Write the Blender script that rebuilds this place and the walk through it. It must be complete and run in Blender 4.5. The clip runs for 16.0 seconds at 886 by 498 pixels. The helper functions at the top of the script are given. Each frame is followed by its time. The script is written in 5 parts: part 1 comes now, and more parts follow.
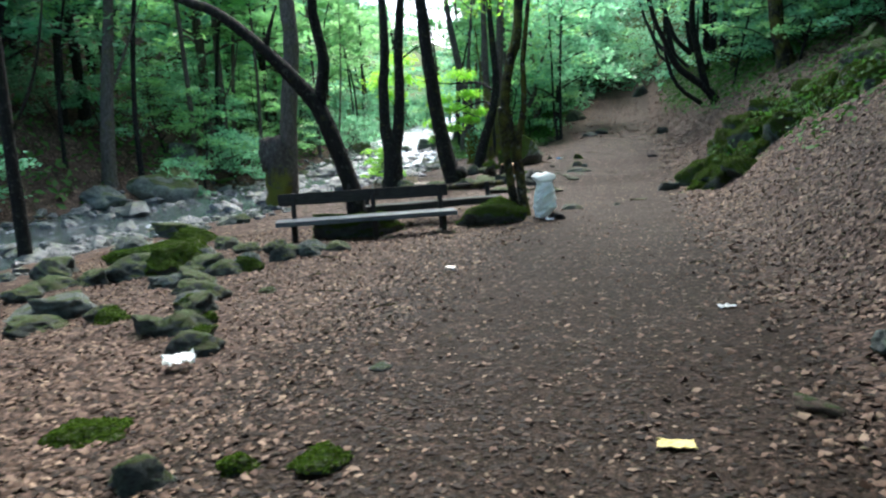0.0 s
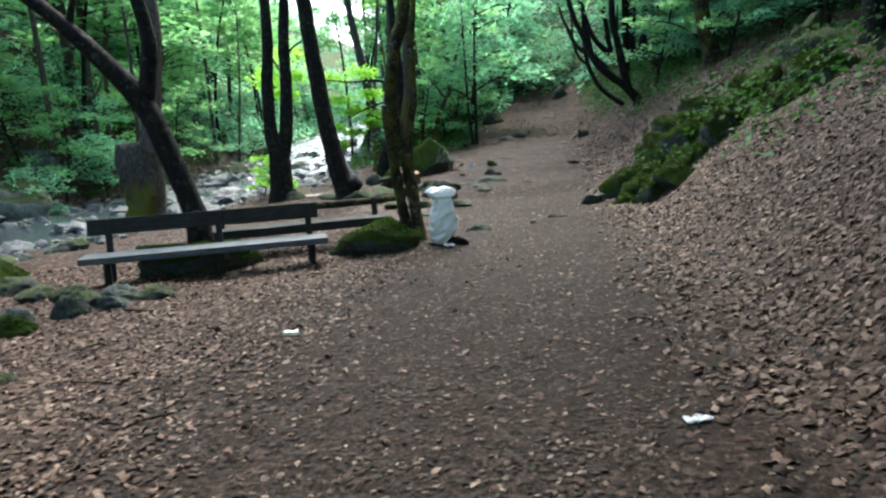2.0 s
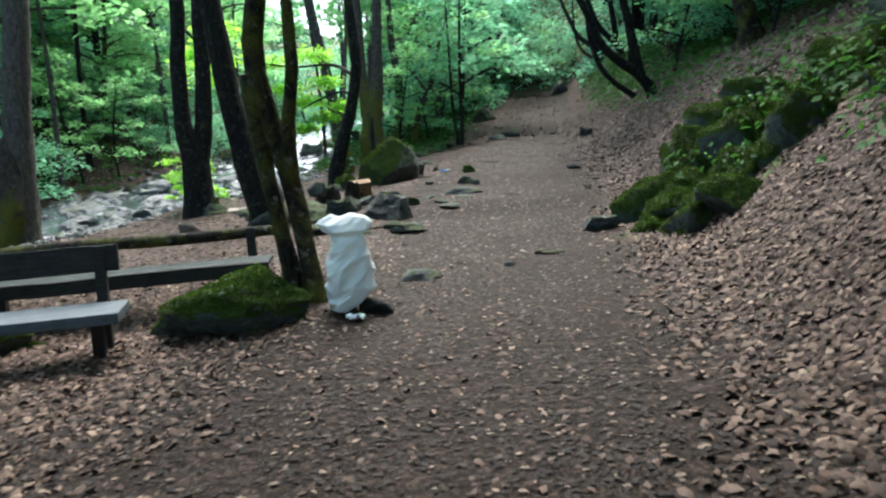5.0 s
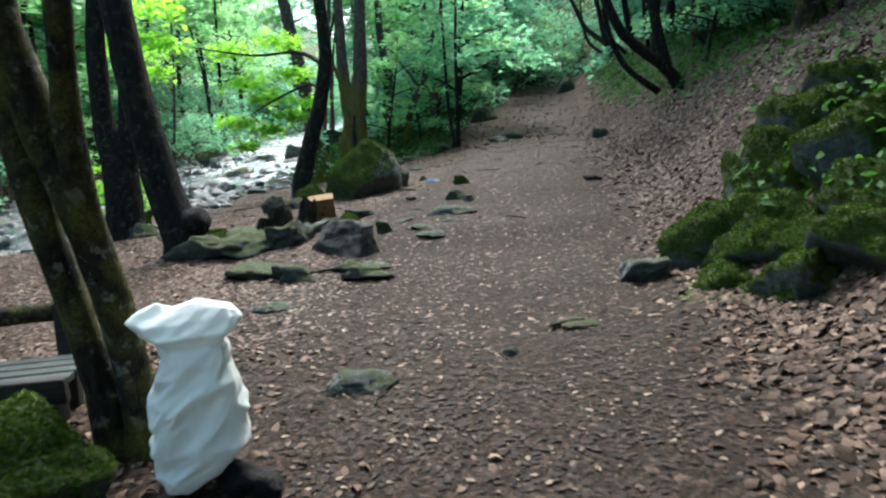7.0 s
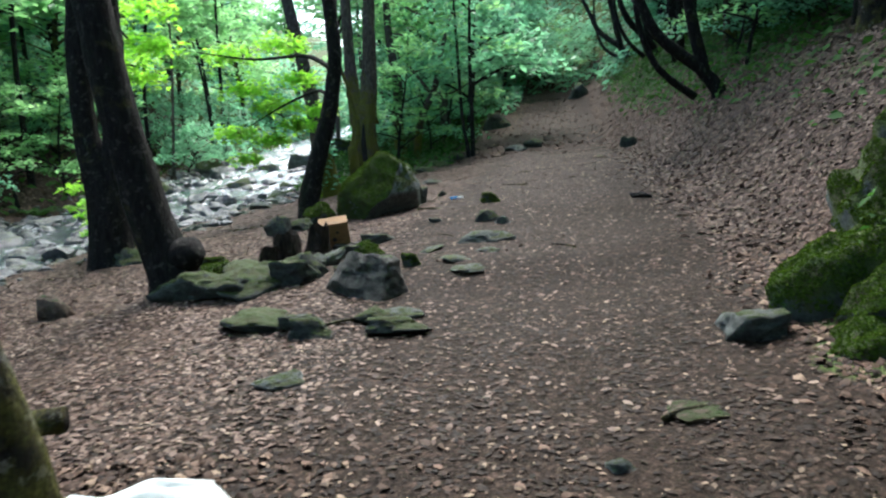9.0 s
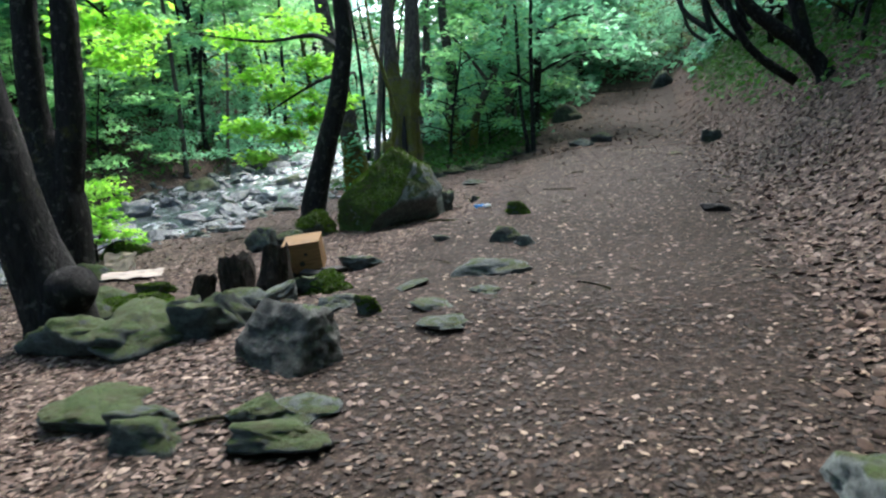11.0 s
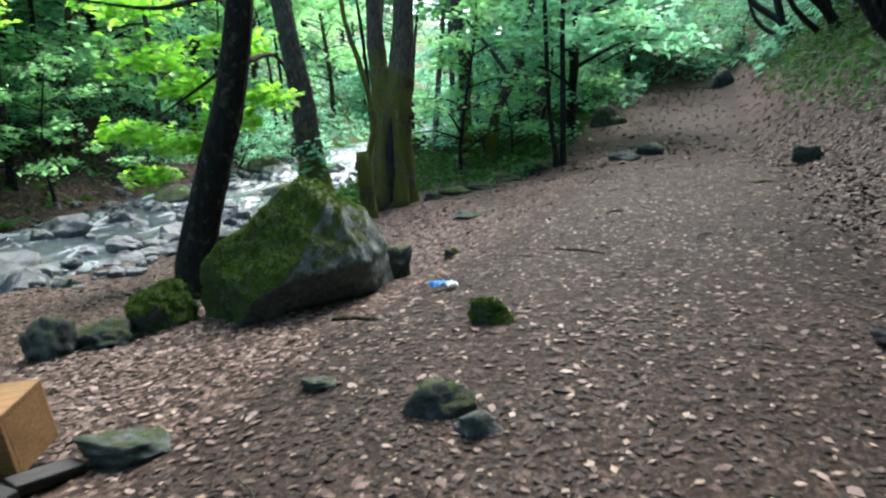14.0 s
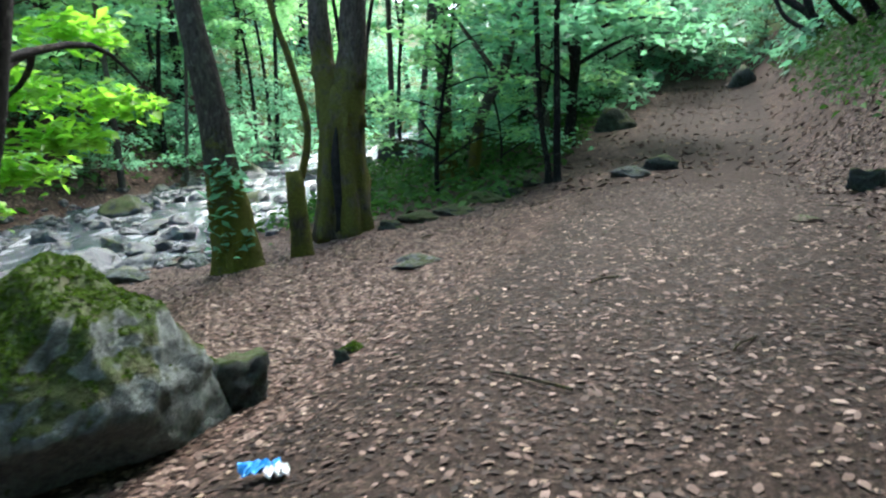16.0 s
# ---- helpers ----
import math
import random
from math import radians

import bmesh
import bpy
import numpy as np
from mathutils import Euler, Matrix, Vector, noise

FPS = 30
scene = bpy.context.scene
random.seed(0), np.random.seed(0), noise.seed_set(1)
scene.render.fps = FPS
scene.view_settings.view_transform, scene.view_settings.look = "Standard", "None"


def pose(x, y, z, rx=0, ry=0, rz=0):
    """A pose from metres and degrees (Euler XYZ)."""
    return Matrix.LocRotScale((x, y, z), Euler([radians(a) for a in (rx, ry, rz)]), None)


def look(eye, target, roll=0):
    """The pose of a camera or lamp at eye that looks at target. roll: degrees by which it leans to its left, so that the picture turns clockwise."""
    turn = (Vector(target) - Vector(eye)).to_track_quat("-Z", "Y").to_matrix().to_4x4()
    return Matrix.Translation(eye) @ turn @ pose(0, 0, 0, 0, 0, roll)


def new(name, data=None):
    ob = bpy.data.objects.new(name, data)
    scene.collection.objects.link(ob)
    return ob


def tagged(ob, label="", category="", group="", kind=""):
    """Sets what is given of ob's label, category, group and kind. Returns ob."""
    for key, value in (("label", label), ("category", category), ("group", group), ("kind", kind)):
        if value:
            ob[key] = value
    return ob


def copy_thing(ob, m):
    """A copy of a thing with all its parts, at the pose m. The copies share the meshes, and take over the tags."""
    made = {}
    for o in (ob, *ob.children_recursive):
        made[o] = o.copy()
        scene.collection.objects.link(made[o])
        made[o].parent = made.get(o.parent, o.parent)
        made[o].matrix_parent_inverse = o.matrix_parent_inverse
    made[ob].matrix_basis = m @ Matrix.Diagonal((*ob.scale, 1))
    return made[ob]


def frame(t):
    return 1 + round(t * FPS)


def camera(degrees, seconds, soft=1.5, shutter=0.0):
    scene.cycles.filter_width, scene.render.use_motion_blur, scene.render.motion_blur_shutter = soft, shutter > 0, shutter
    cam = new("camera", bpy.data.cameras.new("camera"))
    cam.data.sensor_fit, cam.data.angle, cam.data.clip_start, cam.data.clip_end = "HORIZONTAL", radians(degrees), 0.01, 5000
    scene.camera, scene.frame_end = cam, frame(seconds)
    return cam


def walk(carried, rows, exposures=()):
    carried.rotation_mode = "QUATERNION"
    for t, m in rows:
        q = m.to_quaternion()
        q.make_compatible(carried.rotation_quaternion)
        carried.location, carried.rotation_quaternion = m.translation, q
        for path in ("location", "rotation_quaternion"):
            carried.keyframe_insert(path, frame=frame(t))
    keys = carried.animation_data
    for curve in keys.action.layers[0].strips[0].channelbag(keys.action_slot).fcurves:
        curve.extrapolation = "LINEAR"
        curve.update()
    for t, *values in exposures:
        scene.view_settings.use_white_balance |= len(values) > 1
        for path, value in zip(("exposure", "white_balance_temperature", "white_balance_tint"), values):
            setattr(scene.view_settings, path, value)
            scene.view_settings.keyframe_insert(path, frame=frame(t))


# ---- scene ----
cam = camera(62.8, 16.0, soft=2.3, shutter=0.3)
METRES, EYE, TILT, LEAN, TURN = 20.0, 1.62, -9.5, 2.0, 0.0
ROWS = [
    (0.0, 0.0, 0.0, 0.0, -0.0, 0.0, -0.0),
    (0.5, 0.0071, 0.0333, 0.002, -2.09, -0.01, 0.33),
    (1.0, 0.0125, 0.0637, 0.0065, -4.58, 0.12, 0.82),
    (1.5, 0.023, 0.0925, 0.0135, -5.6, 0.32, 1.01),
    (2.0, 0.0361, 0.1258, 0.0201, -5.8, 0.27, 1.1),
    (2.5, 0.0465, 0.1609, 0.0241, -5.85, 0.18, 1.06),
    (3.0, 0.0581, 0.1959, 0.0281, -5.82, 0.05, 1.04),
    (3.5, 0.0666, 0.2321, 0.0341, -5.78, 0.03, 1.02),
    (4.0, 0.0761, 0.2614, 0.0387, -5.74, 0.15, 1.01),
    (6.5, 0.1176, 0.4285, 0.0659, -5.57, 0.38, 0.97),
    (7.0, 0.1219, 0.462, 0.0732, -5.49, 0.32, 0.91),
    (7.5, 0.1141, 0.4874, 0.0795, -5.43, 0.3, 0.73),
    (8.0, 0.1085, 0.5006, 0.0824, -5.43, 0.5, 0.76),
    (8.5, 0.1066, 0.5098, 0.0851, -5.35, 0.75, 0.95),
    (9.0, 0.1116, 0.5288, 0.0884, -5.3, 0.79, 1.16),
    (11.5, 0.1721, 0.6602, 0.111, 3.21, 0.2, -0.48),
    (12.0, 0.1818, 0.6913, 0.1176, 4.34, 0.11, -1.02),
    (12.5, 0.1854, 0.7224, 0.1232, 4.31, 0.15, -1.19),
    (13.0, 0.1929, 0.7564, 0.1305, 4.33, 0.15, -1.24),
    (13.5, 0.1931, 0.7908, 0.1383, 4.39, 0.14, -1.34),
    (14.0, 0.1934, 0.8214, 0.1465, 4.44, 0.15, -1.42),
    (14.5, 0.1954, 0.8521, 0.1548, 4.45, 0.09, -1.46),
    (15.0, 0.201, 0.8836, 0.1621, 4.51, 0.05, -1.43),
    (15.5, 0.2084, 0.9136, 0.1706, 4.53, -0.01, -1.49),
    (16.0, 0.2195, 0.9433, 0.178, 5.39, -0.15, -1.78),
]
walk(cam, [(t, pose(0, 0, EYE, TILT, LEAN, TURN) @ pose(METRES * x, METRES * y, METRES * z, 90 + pitch, roll, yaw)) for t, x, y, z, yaw, pitch, roll in ROWS], [(0.0, 2.7, 6050, 8), (6.5, 2.75, 6000, 8), (9.0, 2.58, 6000, 9), (12.0, 2.8, 5900, 11), (16.0, 3.05, 6000, 11)])

# ---- lie of the land ----
def smooth(a, b, v):
    k = np.clip((v - a) / (b - a), 0, 1)
    return k * k * (3 - 2 * k)


def soft_ramp(v, w):
    """A ramp that starts softly over about w metres."""
    return w * np.logaddexp(0, v / w)


def path_x(y):
    return 0.247 * y - 0.2 + 0.02 * soft_ramp(y - 36, 2)


def path_z(y):
    return -0.02 + 0.046 * soft_ramp(y - 12, 2) + 0.12 * soft_ramp(y - 34, 2.5) - 0.166 * soft_ramp(y - 48, 1.5) + 0.12 * soft_ramp(y - 62, 4) - 0.22 * soft_ramp(y - 120, 10)


def river_x(y):
    return -15.3 + 0.42 * soft_ramp(y, 3) - 0.34 * soft_ramp(y - 28, 2.5) + 0.05 * soft_ramp(y - 45, 4)


def river_z(y):
    return -0.55 + 0.008 * y + 0.05 * soft_ramp(y - 31, 2)


def waves(x, y):
    """Uneven ground, from a few crossing waves."""
    s = 0.035 * np.sin(1.1 * x + 0.7 * y) * np.sin(0.8 * y - 0.5 * x + 1)
    s = s + 0.02 * np.sin(2.7 * x - 1.3 * y + 2) * np.sin(2.1 * y + 0.9 * x)
    return s + 0.009 * np.sin(6.3 * x + 3.1 * y) * np.sin(5.2 * y - 2.4 * x + 0.6)


def land(x, y):
    """Height of the ground."""
    u = x - path_x(y)
    v = x - river_x(y)
    base = path_z(y)
    foot = 2.0 - 0.7 * smooth(25, 33, y)
    bank = 0.95 * soft_ramp(u - foot, 0.22) - 0.45 * soft_ramp(u - 3.4, 0.4) - 0.2 * soft_ramp(u - 40, 8)
    bank = bank * smooth(-30, 3, y) + 0.06 * np.clip(u, 0, 6)
    # the clearing falls towards the stream
    drop = base - (river_z(y) - 0.35)
    edge = smooth(0, 1, (-u - 1.2) / np.maximum(-1.2 + path_x(y) - river_x(y) - 2.0, 1.5))
    left = base - drop * (0.55 * edge + 0.45 * smooth(3.4, 2.0, v))
    far = 0.62 * soft_ramp(-v - 3.0, 0.5) - 0.25 * soft_ramp(-v - 40, 8)
    head = 0.5 * soft_ramp(y - 51.5, 1.5) * smooth(6, 11, x) * smooth(400, 80, y)
    rough = waves(x, y) * (0.5 + 0.9 * smooth(1.2, 3, np.abs(u)) + 1.5 * smooth(-2, -5, v) + 1.2 * smooth(3, 7, u))
    # the path climbs a step higher past the stone pile
    step = (0.14 * smooth(16.6, 17.6, y) + 0.12 * smooth(19.0, 20.8, y)) * smooth(-2.9, -0.9, u) * smooth(36, 26, y)
    return left + bank + far + head + rough + step
# ---- end of the lie of the land ----

# ---- light ----
world = bpy.data.worlds.new("world")
scene.world = world
world.use_nodes = True
wt = world.node_tree
sky = wt.nodes.new("ShaderNodeTexSky")
sky.sky_type = "NISHITA"
sky.sun_disc = False
SUN_UP, SUN_ROUND = radians(55), radians(8)
sky.sun_elevation, sky.sun_rotation = SUN_UP, SUN_ROUND
sky.air_density, sky.dust_density, sky.ozone_density = 1.0, 3.0, 0.6
wt.nodes["Background"].inputs["Strength"].default_value = 0.15
wt.links.new(sky.outputs["Color"], wt.nodes["Background"].inputs["Color"])
sun = new("sun", bpy.data.lights.new("sun", "SUN"))
sun.data.energy, sun.data.angle, sun.data.color = 1.5, radians(35), (1.0, 0.96, 0.88)
aim = Vector((math.sin(SUN_ROUND) * math.cos(SUN_UP), math.cos(SUN_ROUND) * math.cos(SUN_UP), math.sin(SUN_UP)))
sun.matrix_basis = look(aim * 60, (0, 0, 0))


# ---- materials ----
def material(name):
    m = bpy.data.materials.new(name)
    m.use_nodes = True
    nt = m.node_tree
    return m, nt, nt.nodes["Principled BSDF"]


def node(nt, kind, **values):
    n = nt.nodes.new(kind)
    for key, value in values.items():
        n.inputs[key.replace("_", " ")].default_value = value
    return n


def coords(nt, scale):
    """Object coordinates times a scale."""
    c = nt.nodes.new("ShaderNodeTexCoord")
    v = nt.nodes.new("ShaderNodeMapping")
    v.inputs["Scale"].default_value = scale if isinstance(scale, tuple) else (scale,) * 3
    nt.links.new(c.outputs["Object"], v.inputs["Vector"])
    return v.outputs["Vector"]


def world_coords(nt, scale):
    g = nt.nodes.new("ShaderNodeNewGeometry")
    v = nt.nodes.new("ShaderNodeMapping")
    v.inputs["Scale"].default_value = scale if isinstance(scale, tuple) else (scale,) * 3
    nt.links.new(g.outputs["Position"], v.inputs["Vector"])
    return v.outputs["Vector"]


def cloud(nt, vector, scale, detail=5.0, rough=0.6, distortion=0.0):
    n = node(nt, "ShaderNodeTexNoise", Scale=scale, Detail=detail, Roughness=rough, Distortion=distortion)
    nt.links.new(vector, n.inputs["Vector"])
    return n.outputs["Fac"]


def cells(nt, vector, scale):
    n = node(nt, "ShaderNodeTexVoronoi", Scale=scale)
    nt.links.new(vector, n.inputs["Vector"])
    return n


def ramp(nt, fac, *stops):
    n = nt.nodes.new("ShaderNodeValToRGB")
    e = n.color_ramp.elements
    while len(e) < len(stops):
        e.new(0.5)
    for k, (p, c) in zip(e, stops):
        k.position, k.color = p, (*(c if isinstance(c, tuple) else (c, c, c)), 1)
    nt.links.new(fac, n.inputs["Fac"])
    return n.outputs["Color"]


def blend(nt, fac, a, b, mode="MIX"):
    n = nt.nodes.new("ShaderNodeMix")
    n.data_type, n.blend_type = "RGBA", mode
    for value, at in ((fac, 0), (a, 6), (b, 7)):
        if isinstance(value, (int, float)):
            n.inputs[at].default_value = value
        elif isinstance(value, tuple):
            n.inputs[at].default_value = (*value, 1)
        else:
            nt.links.new(value, n.inputs[at])
    return n.outputs[2]


def maths(nt, op, a, b=0.0):
    n = nt.nodes.new("ShaderNodeMath")
    n.operation = op
    for i, value in enumerate((a, b)):
        if isinstance(value, (int, float)):
            n.inputs[i].default_value = value
        else:
            nt.links.new(value, n.inputs[i])
    return n.outputs[0]


def bump(nt, shader, height, strength, distance):
    b = node(nt, "ShaderNodeBump", Strength=strength, Distance=distance)
    nt.links.new(height, b.inputs["Height"])
    nt.links.new(b.outputs["Normal"], shader.inputs["Normal"])


def upness(nt):
    g = nt.nodes.new("ShaderNodeNewGeometry")
    x = nt.nodes.new("ShaderNodeSeparateXYZ")
    nt.links.new(g.outputs["Normal"], x.inputs[0])
    return x.outputs["Z"]


def attribute(nt, name):
    a = nt.nodes.new("ShaderNodeAttribute")
    a.attribute_name = name
    return a.outputs["Fac"]


def make_ground():
    m, nt, sh = material("forest_floor")
    p = world_coords(nt, 1.0)
    grain = cloud(nt, p, 38, 6, 0.7)
    broad = cloud(nt, p, 1.3, 4, 0.6)
    soil = ramp(nt, grain, (0.3, (0.0066, 0.0043, 0.0028)), (0.55, (0.0155, 0.0101, 0.0065)), (0.8, (0.036, 0.0243, 0.0162)))
    soil = blend(nt, ramp(nt, broad, (0.38, 0.0), (0.66, 0.5)), soil, (0.026, 0.0165, 0.0115), "MIX")
    shift = node(nt, "ShaderNodeTexNoise", Scale=9.0, Detail=3.0)
    nt.links.new(p, shift.inputs["Vector"])
    warp = nt.nodes.new("ShaderNodeVectorMath")
    warp.operation = "MULTIPLY_ADD"
    nt.links.new(shift.outputs["Color"], warp.inputs[0])
    warp.inputs[1].default_value = (0.12, 0.12, 0.12)
    nt.links.new(p, warp.inputs[2])
    warped = warp.outputs[0]
    grit = cells(nt, warped, 46)
    soil = blend(nt, ramp(nt, grit.outputs["Color"], (0.74, 0.0), (0.82, 0.85)), soil, (0.070, 0.050, 0.036))
    crumbs = cells(nt, warped, 95)
    soil = blend(nt, ramp(nt, crumbs.outputs["Color"], (0.68, 0.0), (0.8, 0.8)), soil, (0.058, 0.041, 0.029))
    soil = blend(nt, 0.6, soil, ramp(nt, grain, (0.3, 0.4), (0.7, 1.0)), "MULTIPLY")
    soil = blend(nt, 0.75, soil, ramp(nt, cloud(nt, p, 11, 5, 0.75, 0.5), (0.36, 0.4), (0.62, 1.0)), "MULTIPLY")
    leafy = cells(nt, warped, 24)
    tone = nt.nodes.new("ShaderNodeSeparateColor")
    nt.links.new(leafy.outputs["Color"], tone.inputs[0])
    litter = ramp(nt, tone.outputs[0], (0.0, (0.010, 0.006, 0.004)), (0.4, (0.036, 0.023, 0.0165)), (0.75, (0.082, 0.053, 0.040)), (1.0, (0.15, 0.104, 0.080)))
    litter = blend(nt, ramp(nt, cloud(nt, p, 21, 4, 0.7), (0.38, 0.8), (0.56, 0.0)), litter, (0.014, 0.010, 0.008))
    soil = blend(nt, ramp(nt, cloud(nt, p, 15, 3, 0.6), (0.50, 0.0), (0.62, 0.5)), soil, litter)
    worn = maths(nt, "ADD", attribute(nt, "worn"), maths(nt, "MULTIPLY", maths(nt, "SUBTRACT", cloud(nt, p, 2.6, 5, 0.65), 0.5), 1.1))
    col = blend(nt, ramp(nt, worn, (0.35, 0.0), (0.62, 1.0)), litter, soil)
    moss = ramp(nt, cloud(nt, p, 60, 3), (0.3, (0.022, 0.040, 0.010)), (0.7, (0.075, 0.115, 0.028)))
    green = maths(nt, "ADD", attribute(nt, "moss"), maths(nt, "MULTIPLY", maths(nt, "SUBTRACT", cloud(nt, p, 1.7, 5, 0.6), 0.55), 1.6))
    col = blend(nt, ramp(nt, green, (0.45, 0.0), (0.62, 0.9)), col, moss)
    nt.links.new(col, sh.inputs["Base Color"])
    sh.inputs["Roughness"].default_value = 0.85
    sh.inputs["Specular IOR Level"].default_value = 0.08
    bump(nt, sh, maths(nt, "ADD", grain, maths(nt, "MULTIPLY", tone.outputs[1], 0.3)), 0.6, 0.018)
    return m


def make_leaf(name, dark, light, glow, through_light=0.5, rough=0.5, shine=0.35):
    """Leaf: a little gloss, light coming through."""
    m, nt, sh = material(name)
    g = nt.nodes.new("ShaderNodeNewGeometry")
    o = nt.nodes.new("ShaderNodeObjectInfo")
    mixed = maths(nt, "ADD", maths(nt, "MULTIPLY", g.outputs["Random Per Island"], 0.6), maths(nt, "MULTIPLY", o.outputs["Random"], 0.4))
    col = ramp(nt, mixed, (0.1, dark), (0.9, light))
    nt.links.new(col, sh.inputs["Base Color"])
    sh.inputs["Roughness"].default_value = rough
    sh.inputs["Specular IOR Level"].default_value = shine
    if through_light:
        t = nt.nodes.new("ShaderNodeBsdfTranslucent")
        nt.links.new(blend(nt, 1.0, col, glow, "MULTIPLY"), t.inputs["Color"])
        mix = nt.nodes.new("ShaderNodeMixShader")
        mix.inputs[0].default_value = through_light
        nt.links.new(sh.outputs[0], mix.inputs[1])
        nt.links.new(t.outputs[0], mix.inputs[2])
        nt.links.new(mix.outputs[0], nt.nodes["Material Output"].inputs["Surface"])
    return m


def make_fallen(name, tones):
    m, nt, sh = material(name)
    g = nt.nodes.new("ShaderNodeNewGeometry")
    col = ramp(nt, g.outputs["Random Per Island"], *tones)
    col = blend(nt, 0.5, col, ramp(nt, cloud(nt, world_coords(nt, 1.0), 70, 3), (0.3, 0.3), (0.7, 1.0)), "MULTIPLY")
    nt.links.new(col, sh.inputs["Base Color"])
    sh.inputs["Roughness"].default_value = 0.7
    sh.inputs["Specular IOR Level"].default_value = 0.1
    return m


def make_bark(name, dark, light, moss=0.0, lichen=0.25, moss_to=0.0):
    m, nt, sh = material(name)
    p = coords(nt, (1, 1, 0.28))
    rough = cloud(nt, p, 26, 6, 0.7, 0.6)
    col = ramp(nt, rough, (0.36, dark), (0.64, light))
    flat = coords(nt, 1.0)
    spots = ramp(nt, cloud(nt, flat, 12, 5, 0.65), (0.57, 0.0), (0.63, lichen))
    col = blend(nt, spots, col, (0.21, 0.215, 0.185))
    patch = cloud(nt, flat, 3.2, 5, 0.65)
    if moss_to:
        up = nt.nodes.new("ShaderNodeSeparateXYZ")
        nt.links.new(flat, up.inputs[0])
        patch = maths(nt, "SUBTRACT", patch, maths(nt, "MULTIPLY", maths(nt, "MAXIMUM", maths(nt, "SUBTRACT", up.outputs["Z"], moss_to), 0.0), 0.35))
    grown = ramp(nt, patch, (0.62 - 0.45 * moss, 0.0), (0.78 - 0.45 * moss, min(1.0, 0.35 + moss)))
    col = blend(nt, grown, col, ramp(nt, cloud(nt, flat, 70, 2), (0.3, (0.042, 0.045, 0.008)), (0.7, (0.150, 0.150, 0.026))))
    nt.links.new(col, sh.inputs["Base Color"])
    sh.inputs["Roughness"].default_value = 0.88
    sh.inputs["Specular IOR Level"].default_value = 0.15
    bump(nt, sh, maths(nt, "ADD", rough, maths(nt, "MULTIPLY", cloud(nt, p, 80, 3), 0.4)), 1.0, 0.06)
    return m


def make_rock(name, dark, light, moss, wet=False, side=0.0):
    m, nt, sh = material(name)
    p = coords(nt, 1.0)
    o = nt.nodes.new("ShaderNodeObjectInfo")
    grain = cloud(nt, p, 14, 7, 0.7)
    col = ramp(nt, grain, (0.3, dark), (0.7, light))
    col = blend(nt, ramp(nt, cloud(nt, p, 3.1, 5, 0.65), (0.5, 0.0), (0.66, 0.55)), col, tuple(min(1, 1.7 * c) for c in light))
    fleck = cloud(nt, p, 38, 5, 0.75)
    col = blend(nt, 0.7, col, ramp(nt, fleck, (0.35, 0.35), (0.6, 1.0)), "MULTIPLY")
    grain = maths(nt, "ADD", grain, maths(nt, "MULTIPLY", fleck, 0.5))
    col = blend(nt, 0.45, col, ramp(nt, o.outputs["Random"], (0.0, 0.45), (1.0, 1.0)), "MULTIPLY")
    if moss:
        fine = cloud(nt, p, 45, 4, 0.7)
        green = ramp(nt, fine, (0.3, (0.010, 0.020, 0.004)), (0.55, (0.031, 0.054, 0.010)), (0.75, (0.072, 0.100, 0.020)))
        green = blend(nt, ramp(nt, cloud(nt, p, 5, 4), (0.42, 0.0), (0.68, 0.6)), green, (0.042, 0.034, 0.016))
        lie = maths(nt, "ADD", maths(nt, "MULTIPLY", upness(nt), 0.55), maths(nt, "MULTIPLY", cloud(nt, p, 3.4, 5, 0.7), 0.9))
        if side:
            # the moss keeps to the side that faces the stream
            g = nt.nodes.new("ShaderNodeNewGeometry")
            away = nt.nodes.new("ShaderNodeSeparateXYZ")
            nt.links.new(g.outputs["Normal"], away.inputs[0])
            lie = maths(nt, "SUBTRACT", lie, maths(nt, "MULTIPLY", away.outputs["X"], side))
        edge = 1.02 - 0.62 * moss
        col = blend(nt, ramp(nt, lie, (edge, 0.0), (edge + 0.10, 1.0)), col, green)
        bump(nt, sh, maths(nt, "ADD", maths(nt, "MULTIPLY", grain, 0.6), fine), 0.9, 0.03)
    else:
        bump(nt, sh, grain, 1.0, 0.05)
    nt.links.new(col, sh.inputs["Base Color"])
    sh.inputs["Roughness"].default_value = 0.4 if wet else 0.8
    sh.inputs["Specular IOR Level"].default_value = 0.5 if wet else 0.2
    return m


def make_wood(name, dark, light, along=(1.2, 14, 14), rough=0.75, shine=0.15):
    m, nt, sh = material(name)
    p = coords(nt, along)
    streak = cloud(nt, p, 5, 6, 0.7, 0.4)
    col = ramp(nt, streak, (0.3, dark), (0.7, light))
    col = blend(nt, ramp(nt, cloud(nt, coords(nt, 1.0), 4, 5, 0.7), (0.5, 0.0), (0.7, 0.5)), col, tuple(0.45 * c for c in dark))
    nt.links.new(col, sh.inputs["Base Color"])
    sh.inputs["Roughness"].default_value = rough
    sh.inputs["Specular IOR Level"].default_value = shine
    bump(nt, sh, streak, 0.6, 0.006)
    return m


